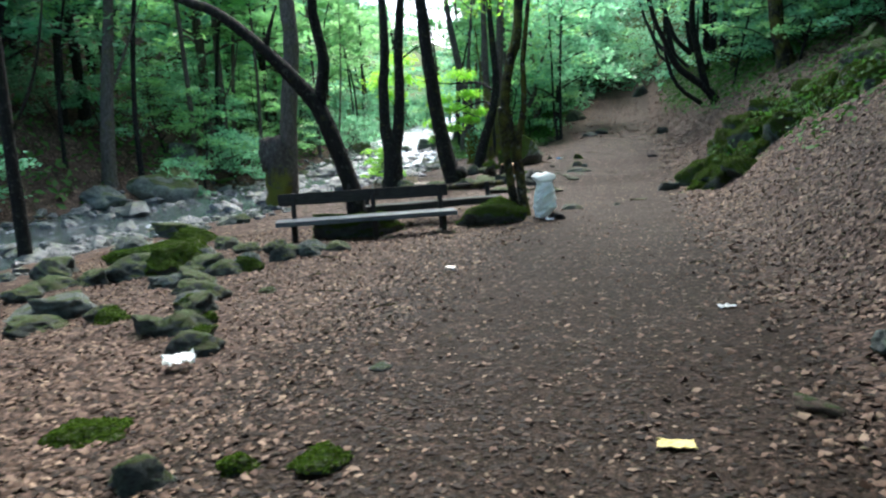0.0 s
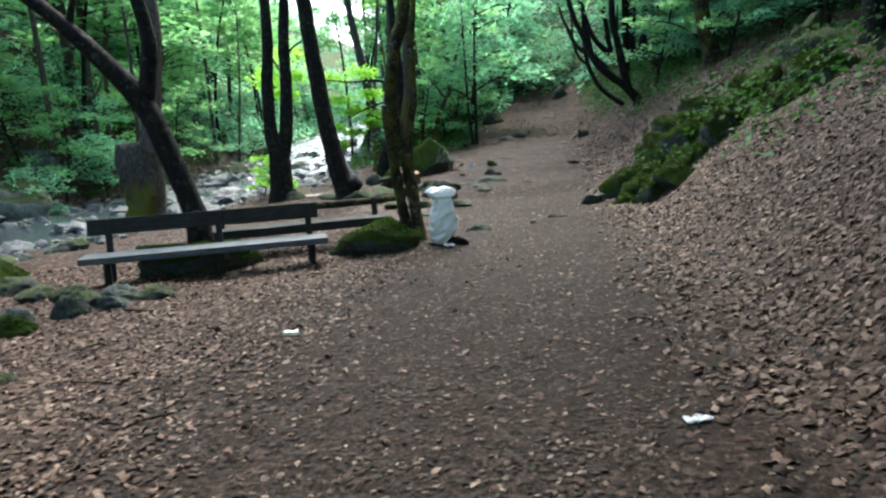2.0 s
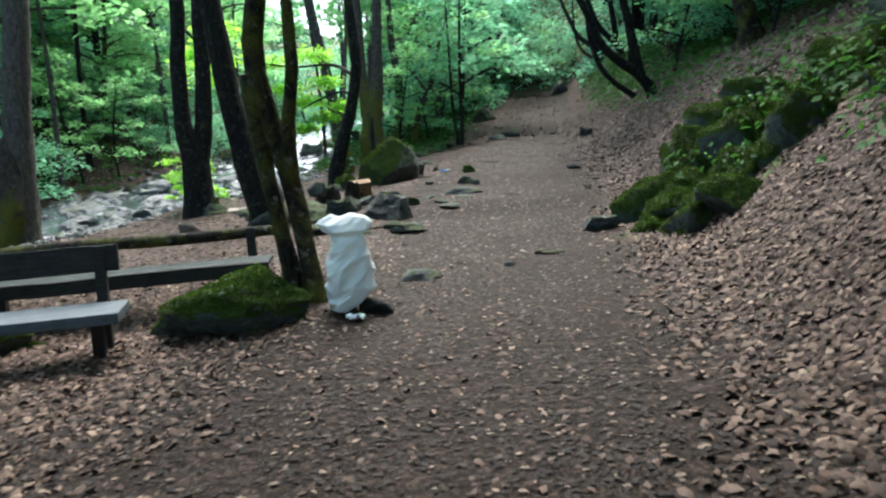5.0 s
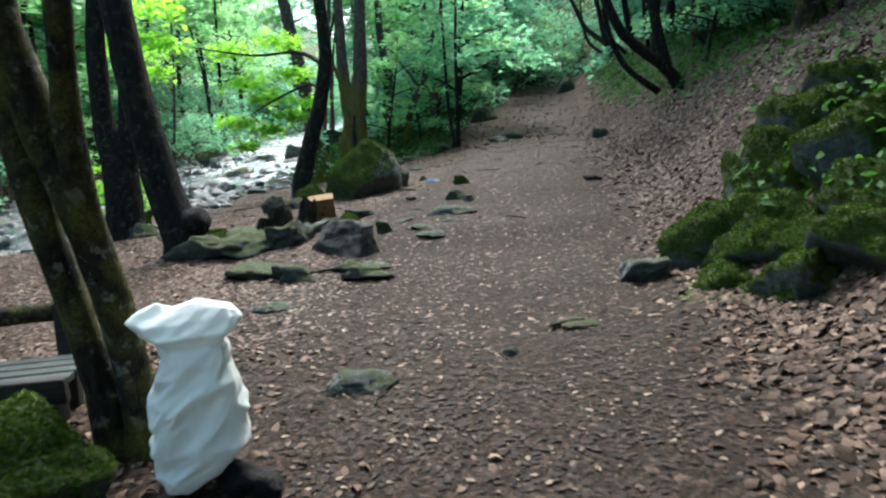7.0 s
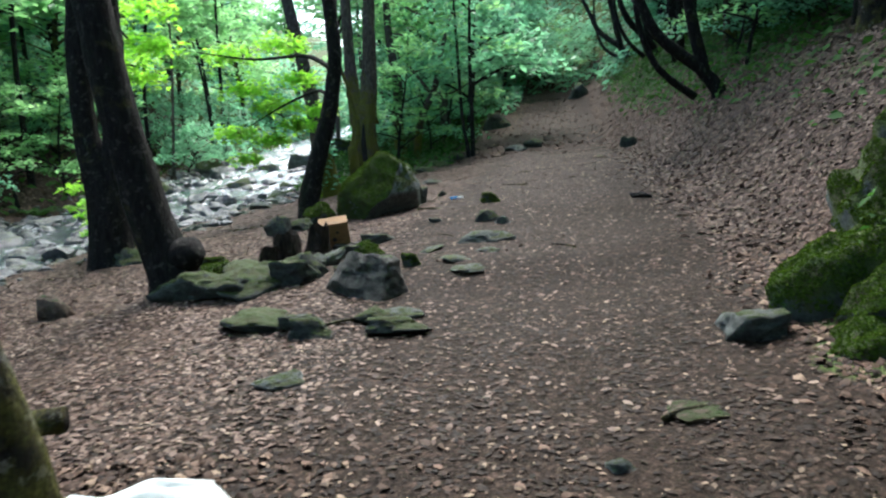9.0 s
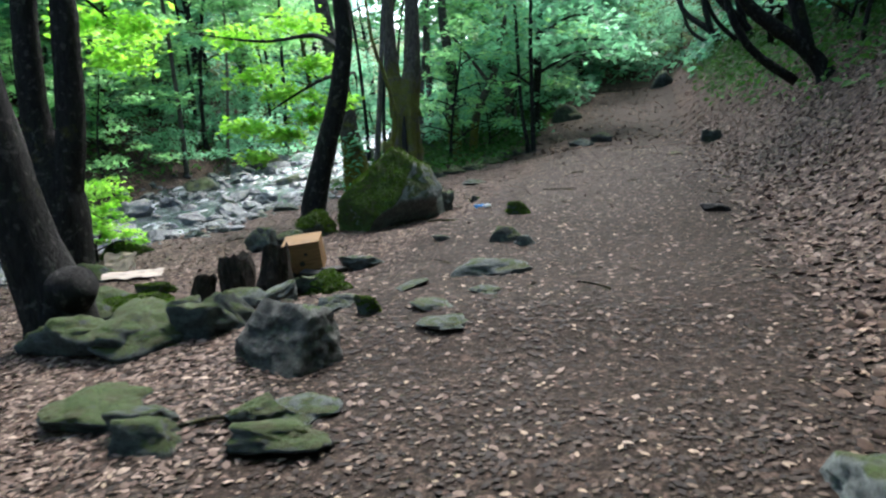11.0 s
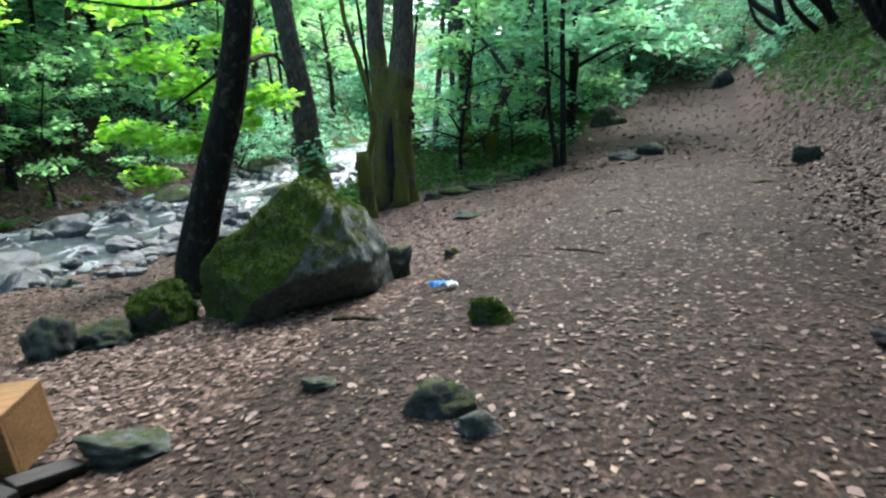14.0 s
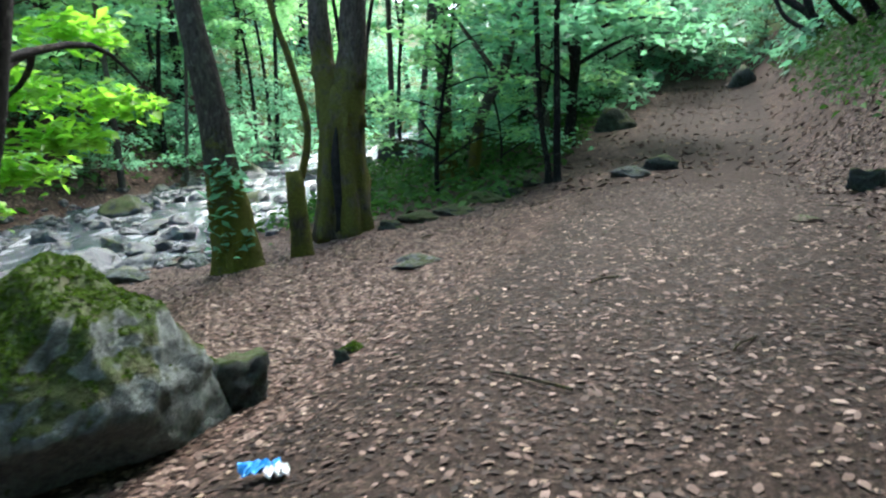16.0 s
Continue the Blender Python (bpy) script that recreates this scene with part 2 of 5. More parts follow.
def make_water():
    m, nt, sh = material("stream_water")
    p = world_coords(nt, (1.0, 0.4, 1.0))
    foam_n = maths(nt, "ADD", cloud(nt, p, 1.7, 8, 0.62, 1.0), maths(nt, "MULTIPLY", attribute(nt, "foam"), 0.30))
    foam = ramp(nt, foam_n, (0.57, 0.0), (0.85, 1.0))
    nt.links.new(blend(nt, foam, (0.030, 0.040, 0.046), (0.30, 0.335, 0.36)), sh.inputs["Base Color"])
    nt.links.new(ramp(nt, foam, (0.0, 0.14), (1.0, 0.6)), sh.inputs["Roughness"])
    bump(nt, sh, maths(nt, "ADD", cloud(nt, p, 5, 5, 0.6, 0.8), maths(nt, "MULTIPLY", foam, 0.6)), 0.7, 0.08)
    return m


def make_plain(name, colour, rough=0.6, spot=0.3, scale=20, metal=0.0, thin=0.0):
    m, nt, sh = material(name)
    n = cloud(nt, coords(nt, 1.0), scale, 5)
    nt.links.new(ramp(nt, n, (0.3, tuple((1 - spot) * c for c in colour)), (0.7, colour)), sh.inputs["Base Color"])
    sh.inputs["Roughness"].default_value = rough
    sh.inputs["Metallic"].default_value = metal
    bump(nt, sh, n, 0.3, 0.004)
    if thin:
        t = nt.nodes.new("ShaderNodeBsdfTranslucent")
        t.inputs["Color"].default_value = (*colour, 1)
        mix = nt.nodes.new("ShaderNodeMixShader")
        mix.inputs[0].default_value = thin
        nt.links.new(sh.outputs[0], mix.inputs[1])
        nt.links.new(t.outputs[0], mix.inputs[2])
        nt.links.new(mix.outputs[0], nt.nodes["Material Output"].inputs["Surface"])
    return m


GROUND = make_ground()
FALLEN = make_fallen("fallen_leaf", ((0.0, (0.017, 0.0100, 0.0065)), (0.3, (0.048, 0.0290, 0.0190)), (0.65, (0.095, 0.060, 0.041)), (0.93, (0.155, 0.104, 0.075)), (1.0, (0.25, 0.18, 0.125))))
# bleached verge leaves; on the bank the paler tone stands for its light
BLEACHED_LIT = make_fallen("bleached_lit_leaf", ((0.0, (0.024, 0.0160, 0.0115)), (0.3, (0.062, 0.041, 0.030)), (0.65, (0.112, 0.077, 0.059)), (0.93, (0.175, 0.128, 0.101)), (1.0, (0.27, 0.205, 0.158))))
TRODDEN = make_fallen("trodden_leaf", ((0.0, (0.0075, 0.0050, 0.0033)), (0.55, (0.0175, 0.0115, 0.0077)), (0.80, (0.032, 0.0215, 0.0145)), (0.91, (0.085, 0.060, 0.042)), (1.0, (0.22, 0.165, 0.115))))
ROCK_BIG = make_rock("rock_big", (0.055, 0.068, 0.064), (0.21, 0.245, 0.23), 1.15, side=0.42)
# LEAF_FAR is paler and bluer: haze of distance put into the leaf colour
LEAF_FAR = make_leaf("leaf_far_haze", (0.062, 0.155, 0.092), (0.175, 0.34, 0.21), (1.6, 1.9, 1.65), 0.6)
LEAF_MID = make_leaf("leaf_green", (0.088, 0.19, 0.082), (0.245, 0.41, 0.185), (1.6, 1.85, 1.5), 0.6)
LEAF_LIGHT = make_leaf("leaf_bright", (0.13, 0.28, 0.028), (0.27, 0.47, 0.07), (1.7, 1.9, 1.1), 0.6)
MOSS = make_leaf("moss_tuft", (0.014, 0.029, 0.005), (0.052, 0.084, 0.015), (1.2, 1.4, 0.6), 0.3, 1.0, 0.0)
HERB = make_leaf("herb", (0.020, 0.055, 0.014), (0.060, 0.130, 0.034), (1.2, 1.5, 0.8), 0.35, 0.7, 0.1)
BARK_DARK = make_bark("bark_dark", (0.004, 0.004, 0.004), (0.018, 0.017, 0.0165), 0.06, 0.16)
BARK_BROWN = make_bark("bark_brown", (0.005, 0.0045, 0.0038), (0.030, 0.0255, 0.020), 0.40, 0.55)
BARK_ROT = make_bark("bark_rotten", (0.006, 0.0048, 0.0038), (0.038, 0.028, 0.021), 0.0, 0.12)
BARK_PALE = make_bark("bark_pale", (0.04, 0.035, 0.032), (0.12, 0.105, 0.096), 0.15, 0.35)
BARK_MOSS = make_bark("bark_mossy", (0.018, 0.014, 0.011), (0.075, 0.062, 0.048), 0.6, 0.25)
BARK_SPLIT = make_bark("bark_split", (0.03, 0.025, 0.022), (0.125, 0.103, 0.09), 0.56, 0.3, 2.2)
BARK_FOOT = make_bark("bark_mossy_foot", (0.02, 0.018, 0.016), (0.085, 0.075, 0.068), 0.75, 0.3, 0.7)
ROCK_MOSS = make_rock("rock_mossy", (0.03, 0.037, 0.034), (0.11, 0.13, 0.12), 0.95)
ROCK_HALF = make_rock("rock_half_mossy", (0.016, 0.021, 0.019), (0.082, 0.098, 0.088), 0.42)
ROCK_SLAB = make_rock("rock_slab", (0.020, 0.021, 0.019), (0.085, 0.088, 0.078), 0.08)
ROCK_GREY = make_rock("rock_grey", (0.035, 0.044, 0.041), (0.145, 0.168, 0.158), 0.2)
ROCK_RIVER = make_rock("rock_river", (0.016, 0.020, 0.023), (0.125, 0.14, 0.152), 0.08, True)
ROCK_PALE = make_rock("rock_pale", (0.06, 0.062, 0.054), (0.24, 0.245, 0.21), 0.45)
ROCK_BROWN = make_rock("rock_brown", (0.05, 0.038, 0.03), (0.16, 0.12, 0.09), 0.2)
ROCK_BLACK = make_rock("rock_black", (0.006, 0.006, 0.007), (0.03, 0.03, 0.03), 0.0)
WATER = make_water()
WOOD_GREY = make_wood("wood_weathered", (0.028, 0.036, 0.041), (0.090, 0.106, 0.117), shine=0.3)
WOOD_DARK = make_wood("wood_dark", (0.008, 0.0075, 0.007), (0.032, 0.03, 0.027))
WOOD_SLAT = make_wood("wood_slat", (0.014, 0.019, 0.017), (0.05, 0.062, 0.056))
WOOD_BOX = make_wood("wood_box", (0.075, 0.040, 0.016), (0.20, 0.115, 0.045))
WOOD_CUT = make_wood("wood_cut", (0.35, 0.20, 0.09), (0.6, 0.38, 0.2), (10, 10, 10))
SACK = make_plain("woven_sack", (0.60, 0.645, 0.635), 0.45, 0.08, 30, 0.0, 0.25)
PAPER = make_plain("paper", (0.75, 0.75, 0.73), 0.7, 0.1)
YELLOW = make_plain("yellow_wrapper", (0.55, 0.45, 0.13), 0.5, 0.2)
BLUE = make_plain("blue_wrapper", (0.05, 0.28, 0.62), 0.35, 0.2)
TIN = make_plain("tin", (0.75, 0.68, 0.56), 0.35, 0.2, 30, 0.3)
CARD = make_plain("cardboard", (0.42, 0.30, 0.20), 0.8, 0.2, 8)


# ---- building helpers ----
def mesh_from(name, verts, faces, mat, flat=False):
    me = bpy.data.meshes.new(name)
    me.from_pydata(verts, [], faces)
    me.materials.append(mat)
    if not flat:
        me.polygons.foreach_set("use_smooth", [True] * len(me.polygons))
    me.update()
    return me


def part(name, data, parent, label=""):
    """One mesh object under a thing or a part; data is a mesh."""
    ob = new(name, data)
    ob.parent = parent
    return tagged(ob, label)


def from_bm(name, bm, mat, flat=True):
    me = bpy.data.meshes.new(name)
    bm.to_mesh(me)
    bm.free()
    me.materials.append(mat)
    if not flat:
        me.polygons.foreach_set("use_smooth", [True] * len(me.polygons))
    return me


def board(name, size, mat, bevel=0.008, worn=0.0, seed=0):
    """A bevelled board about its centre, its long side wavering a little."""
    bm = bmesh.new()
    bmesh.ops.create_cube(bm, size=1)
    bmesh.ops.scale(bm, vec=size, verts=bm.verts)
    long = [e for e in bm.edges if abs((e.verts[0].co - e.verts[1].co).length - max(size)) < 1e-4]
    bmesh.ops.subdivide_edges(bm, edges=long, cuts=8, use_grid_fill=True)
    sharp = [e for e in bm.edges if e.is_manifold and e.calc_face_angle() > 0.7]
    bmesh.ops.bevel(bm, geom=sharp, offset=bevel, segments=2, affect="EDGES", profile=0.6)
    for v in bm.verts:
        v.co += worn * noise.noise_vector(v.co * 2.5 + Vector((seed * 7.3, 0, 0)))
    return from_bm(name, bm, mat)


def tube(verts, faces, points, radii, seg=9, lump=0.08, closed=True, seed=0):
    """Adds a tapered, slightly lumpy tube along the points; a smooth curve runs through them."""
    pts = [Vector(p) for p in points]
    fine, rads = [], []
    for i in range(len(pts) - 1):
        a, b = pts[max(i - 1, 0)], pts[i]
        c, d = pts[i + 1], pts[min(i + 2, len(pts) - 1)]
        steps = max(2, min(7, int((c - b).length / 0.22)))
        for k in range(steps):
            f = k / steps
            fine.append(0.5 * ((2 * b) + (c - a) * f + (2 * a - 5 * b + 4 * c - d) * f * f + (3 * b - a - 3 * c + d) * f ** 3))
            rads.append(radii[i] + (radii[i + 1] - radii[i]) * f)
    fine.append(pts[-1])
    rads.append(radii[-1])
    start = len(verts)
    for i, (p, r) in enumerate(zip(fine, rads)):
        way = (fine[min(i + 1, len(fine) - 1)] - fine[max(i - 1, 0)]).normalized()
        side = way.cross(Vector((0.3, 0.9, 0.1)))
        side.normalize()
        other = way.cross(side)
        for k in range(seg):
            a = 2 * math.pi * k / seg
            out = math.cos(a) * side + math.sin(a) * other
            grow = 1 + lump * 1.6 * noise.noise((p + out * r * 1.5) * 3.1 + Vector((seed, 0, 0))) + lump * noise.noise((p + out * r) * 9 + Vector((0, seed, 0)))
            verts.append(p + out * r * grow)
        if i:
            o = start + (i - 1) * seg
            for k in range(seg):
                faces.append((o + k, o + (k + 1) % seg, o + seg + (k + 1) % seg, o + seg + k))
    if closed:
        faces.append(tuple(range(len(verts) - seg, len(verts))))
        faces.append(tuple(reversed(range(start, start + seg))))


def leaf_mesh(name, centres, normals, size, mat, rng, long=1.5, spread=0.35, bend=0.3, oval=False):
    """Many small pointed leaves, each of two bent halves."""
    n = len(centres)
    c, up = np.asarray(centres, float), np.asarray(normals, float)
    up = up / np.linalg.norm(up, axis=1, keepdims=True)
    ang = rng.uniform(0, 2 * math.pi, n)
    ref = np.stack([np.cos(ang), np.sin(ang), rng.normal(0, 0.15, n)], 1)
    b = np.cross(up, ref)
    b /= np.linalg.norm(b, axis=1, keepdims=True) + 1e-9
    a = np.cross(b, up)
    s = (size * rng.uniform(1 - spread, 1 + spread, n))[:, None]
    fold = rng.uniform(0.02, bend, n)[:, None]
    if oval:
        outline = ((-0.5, 0, 0), (-0.28, 0.30, 1.2), (0.12, 0.44, 0.3), (0.62, 0.06, -0.9), (0.26, -0.26, 1.4), (-0.15, -0.42, 0.5))
        fan = np.array([[0, 1, 5, 1, 2, 4, 1, 4, 5, 2, 3, 4]])
    else:
        outline = ((-0.5, 0, 0), (0.05, 0.45, 1.0), (0.55, 0, -0.4), (0.05, -0.45, 0.8))
        fan = np.array([[0, 1, 2, 0, 2, 3]])
    k = len(outline)
    v = np.stack([c + a * s * (p * long) + b * s * q + up * s * fold * r for p, q, r in outline], 1)
    me = bpy.data.meshes.new(name)
    me.vertices.add(k * n)
    me.vertices.foreach_set("co", v.reshape(-1))
    tri = (np.arange(n)[:, None] * k + fan).reshape(-1)
    me.loops.add(len(tri))
    me.loops.foreach_set("vertex_index", tri)
    me.polygons.add(len(tri) // 3)
    me.polygons.foreach_set("loop_start", np.arange(len(tri) // 3) * 3)
    me.materials.append(mat)
    me.update(calc_edges=True)
    me.validate()
    return me


def spray_points(rng, centre, reach, count, thick=0.14, droop=0.12):
    """Leaves of one flat, drooping spray of twigs."""
    r = np.sqrt(rng.uniform(0, 1, count))
    a = rng.uniform(0, 2 * math.pi, count)
    # fingers of the spray leave gaps between them
    r = r * (0.72 + 0.28 * np.sin(a * rng.integers(3, 6) + rng.uniform(0, 6)))
    p = np.stack([np.cos(a) * r * reach, np.sin(a) * r * reach, rng.normal(0, thick * reach, count) - droop * reach * r * r], 1)
    up = np.stack([rng.normal(0, 0.38, count), rng.normal(0, 0.38, count), np.ones(count)], 1)
    return p + np.asarray(centre), up


def ground_z(x, y):
    return float(land(np.float64(x), np.float64(y)))


def tree(name, base, stems, bark, label, sprays=(), leaf=None, leaf_size=0.11, seed=0, category="tree", seg=12, crown_label="", bark_label="", upper=(), upper_bark=None, lump=0.08):
    """A tree by itself: stems are (points from the base, radii); sprays are (centre from the base, reach, leaves)."""
    rng = np.random.default_rng(seed)
    root = new(name)
    root.location = (base[0], base[1], ground_z(*base[:2]))
    verts, faces = [], []
    for k, (pts, radii) in enumerate(stems):
        before = len(verts)
        tube(verts, faces, pts, radii, seg, lump, seed=seed + k * 3.7)
        if k:
            near = min(range(before), key=lambda i: (verts[i] - verts[before]).length_squared)
            faces.append((before, before + 1, near))
    part("trunk", mesh_from("trunk", verts, faces, bark), root, bark_label)
    for k, (pts, radii) in enumerate(upper):
        verts, faces = [], []
        tube(verts, faces, pts, radii, seg, seed=seed + 20 + k)
        part("stem", mesh_from("stem", verts, faces, upper_bark), root, "bare pale stem")
    if sprays:
        got = [spray_points(rng, c, r, n) for c, r, n in sprays]
        part("crown", leaf_mesh("crown", np.concatenate([g[0] for g in got]), np.concatenate([g[1] for g in got]), leaf_size, leaf, rng), root, crown_label)
    return tagged(root, label, category)


def grown_tree(name, seed, height, radius, low, spread, bark, leaf, label, leaf_size=0.17, sprays=26, per=95, lean=0.1, category="tree", top=1.0):
    """A template of a forest tree with limbs and layered sprays of leaves."""
    rng = np.random.default_rng(seed)
    bend = rng.normal(0, lean, 2)
    at = lambda f: Vector((bend[0] * height * f * f + 0.25 * math.sin(3 * f + seed), bend[1] * height * f * f + 0.2 * math.sin(4 * f + 2 * seed), height * f))
    shift = at(0)
    spine = [at(f) - shift for f in (0, 0.06, 0.2, 0.4, 0.6, 0.8, 1.0)]
    spine[0] = spine[0] - Vector((0, 0, 0.3))
    stems = [(spine, [radius * k for k in (1.5, 1.1, 0.95, 0.8, 0.6, 0.36, 0.08)])]
    clouds = []
    for k in range(sprays):
        f = low + (top - low) * ((k + rng.uniform(0, 1)) / sprays)
        a = k * 2.4 + rng.uniform(-0.5, 0.5)
        reach = spread * (1.15 - 0.75 * f) * rng.uniform(0.55, 1.1)
        root = at(f * 0.93) - shift
        tip = root + Vector((math.cos(a) * reach, math.sin(a) * reach, rng.uniform(0.0, 0.35) * reach))
        mid = (root + tip) / 2 + Vector((0, 0, 0.1 * reach))
        r = radius * (1 - f) * 0.42 + 0.012
        stems.append(([root, mid, tip], [r, r * 0.6, 0.006]))
        size = spread * rng.uniform(0.28, 0.5)
        clouds.append((tip, size, per))
        clouds.append((mid + Vector((rng.normal(0, 0.3), rng.normal(0, 0.3), 0.1)), size * 0.8, per // 2))
    root = tree(name, (0, 0), stems, bark, label, clouds, leaf, leaf_size, seed, category, 7)
    root.location = (0, 0, 0)
    return root


def rock_mesh(name, seed, mat, flat=0.8, detail=4, cuts=13, rough=0.06, planes=(), edge=130, facets=False):
    """An angular stone about one metre across: many flat sides, knocked edges, a rough skin."""
    rng = np.random.default_rng(seed)
    bm = bmesh.new()
    bmesh.ops.create_icosphere(bm, subdivisions=detail, radius=1)
    sides = [(Vector(d).normalized(), k) for d, k in planes]
    if not sides:
        for _ in range(cuts):
            sides.append((Vector(rng.normal(0, 1, 3)).normalized(), rng.uniform(0.27, 0.50)))
        sides += [(Vector((0, 0, -1)), 0.3), (Vector((1, 0, 0)), 0.5), (Vector((-1, 0, 0)), 0.5), (Vector((0, 1, 0)), 0.5), (Vector((0, -1, 0)), 0.5), (Vector((0, 0, 1)), 0.48)]
    off = Vector(rng.uniform(-50, 50, 3))
    for v in bm.verts:
        n = v.co.normalized()
        n = (n + 0.10 * noise.noise_vector(n * 2.2 + off)).normalized()
        total = sum((max(n.dot(d), 0) / k) ** edge for d, k in sides)
        q = n * total ** (-1 / edge)
        q += n * (rough * 1.3 * noise.noise(q * 3.5 + off) + rough * 0.8 * noise.noise(q * 9 + off) + rough * 0.4 * noise.noise(q * 22 + off))
        crack = abs(noise.noise(q * 4.5 - off))
        q -= n * 0.35 * rough * max(0, 1 - crack * 9)
        v.co = (q.x, q.y, q.z * flat)
    return from_bm(name, bm, mat, facets)


def stone(mesh, at, size, turn, label, category="rock", group="", sink=0.25, name="rock", tilt=(0, 0)):
    """A stone of its own, bedded in the ground."""
    ob = new(name, mesh)
    z = ground_z(at[0], at[1])
    ob.matrix_basis = pose(at[0], at[1], z + (0.20 - sink * 0.4) * size[2], tilt[0], tilt[1], turn) @ Matrix.Diagonal((*size, 1))
    return tagged(ob, label, category, group)


# ---- ground, water ----
def spaced(lo, a, b, hi, step):
    """Grid lines: even and close between a and b, wider outside."""
    inner = np.arange(a, b, step)
    grow = step * 1.16 ** np.arange(1, 70)
    left = a - np.cumsum(grow)
    right = inner[-1] + np.cumsum(grow)
    return np.concatenate([left[left > lo][::-1], inner, right[right < hi]])


def make_land():
    xs, ys = spaced(-600, -7.0, 9.5, 600, 0.11), spaced(-400, 0.0, 31.0, 700, 0.11)
    gx, gy = np.meshgrid(xs, ys)
    gz = land(gx, gy)
    nx, ny = len(xs), len(ys)
    i = np.arange(nx * ny).reshape(ny, nx)
    quads = np.stack([i[:-1, :-1], i[:-1, 1:], i[1:, 1:], i[1:, :-1]], -1).reshape(-1, 4)
    me = bpy.data.meshes.new("ground")
    me.vertices.add(nx * ny)
    me.vertices.foreach_set("co", np.stack([gx, gy, gz], -1).reshape(-1))
    me.loops.add(quads.size)
    me.loops.foreach_set("vertex_index", quads.reshape(-1))
    me.polygons.add(len(quads))
    me.polygons.foreach_set("loop_start", np.arange(len(quads)) * 4)
    me.polygons.foreach_set("use_smooth", np.ones(len(quads), bool))
    me.materials.append(GROUND)
    u = gx - path_x(gy)
    v = gx - river_x(gy)
    worn = smooth(1.75, 1.0, u) * smooth(-2.4, -0.9, u + 0.5 * smooth(26, 20, gy))
    worn = np.maximum(worn, 0.95 * smooth(1.9, 1.2, u) * smooth(-3.2, -1.8, u) * smooth(17, 9, gy))
    worn = worn * smooth(50, 47, gy)
    moss = 0.55 * smooth(2.6, 4.0, u) * smooth(7.5, 5.0, u) * (1 - 0.7 * smooth(24, 29, gy)) + 0.35 * smooth(2.8, 2.2, np.abs(v)) + 0.25 * smooth(-1.6, -3.0, u) * smooth(24, 30, gy) + 0.9 * smooth(49, 56, gy) + 0.8 * smooth(1.6, 0.7, np.hypot((gx - 5.9) / 1.1, (gy - 14.6) / 1.1))
    for key, val in (("worn", worn), ("moss", moss)):
        me.attributes.new(key, "FLOAT", "POINT").data.foreach_set("value", val.astype(np.float32).reshape(-1))
    me.update(calc_edges=True)
    return tagged(new("ground", me), "brown forest floor with a worn dirt path and fallen leaves", "ground", kind="structure")


make_land()


def make_stream():
    ys = np.concatenate([np.arange(-30, 8, 1.0), np.arange(8, 62, 0.18), np.arange(62, 120, 2.0)])
    across = np.linspace(-4.2, 4.2, 44)
    gy, gv = np.meshgrid(ys, across, indexing="ij")
    gx = river_x(gy) + gv
    fall = smooth(22, 40, gy)
    gz = river_z(gy) + 0.02 * np.sin(3.1 * gx + 1.7 * gy) * np.sin(2.3 * gy) + fall * (0.05 * np.sin(1.9 * gy + 0.8 * gx) + 0.03 * np.sin(5.3 * gx - 3.7 * gy))
    n, k = gx.shape
    i = np.arange(n * k).reshape(n, k)
    quads = np.stack([i[:-1, :-1], i[:-1, 1:], i[1:, 1:], i[1:, :-1]], -1).reshape(-1, 4)
    me = mesh_from("water", np.stack([gx, gy, gz], -1).reshape(-1, 3).tolist(), quads.tolist(), WATER)
    foam = 0.30 * smooth(20, 30, gy) + 0 * gx
    me.attributes.new("foam", "FLOAT", "POINT").data.foreach_set("value", foam.astype(np.float32).reshape(-1))
    return tagged(new("water", me), "shallow woodland stream rushing white between stones", "stream", kind="structure")


make_stream()

# ---- templates ----
ROCKS = {}
for key, mat, count in (("moss", ROCK_MOSS, 5), ("half", ROCK_HALF, 6), ("grey", ROCK_GREY, 6), ("pale", ROCK_PALE, 3), ("brown", ROCK_BROWN, 3), ("black", ROCK_BLACK, 1), ("river", ROCK_RIVER, 7)):
    ROCKS[key] = [rock_mesh("rock_" + key, 10 * len(key) + 7 * k, mat, 0.85, 3 if key == "river" else 4, rough=0.09 if key == "river" else 0.065, facets=key == "river") for k in range(count)]
pick = random.Random(4)

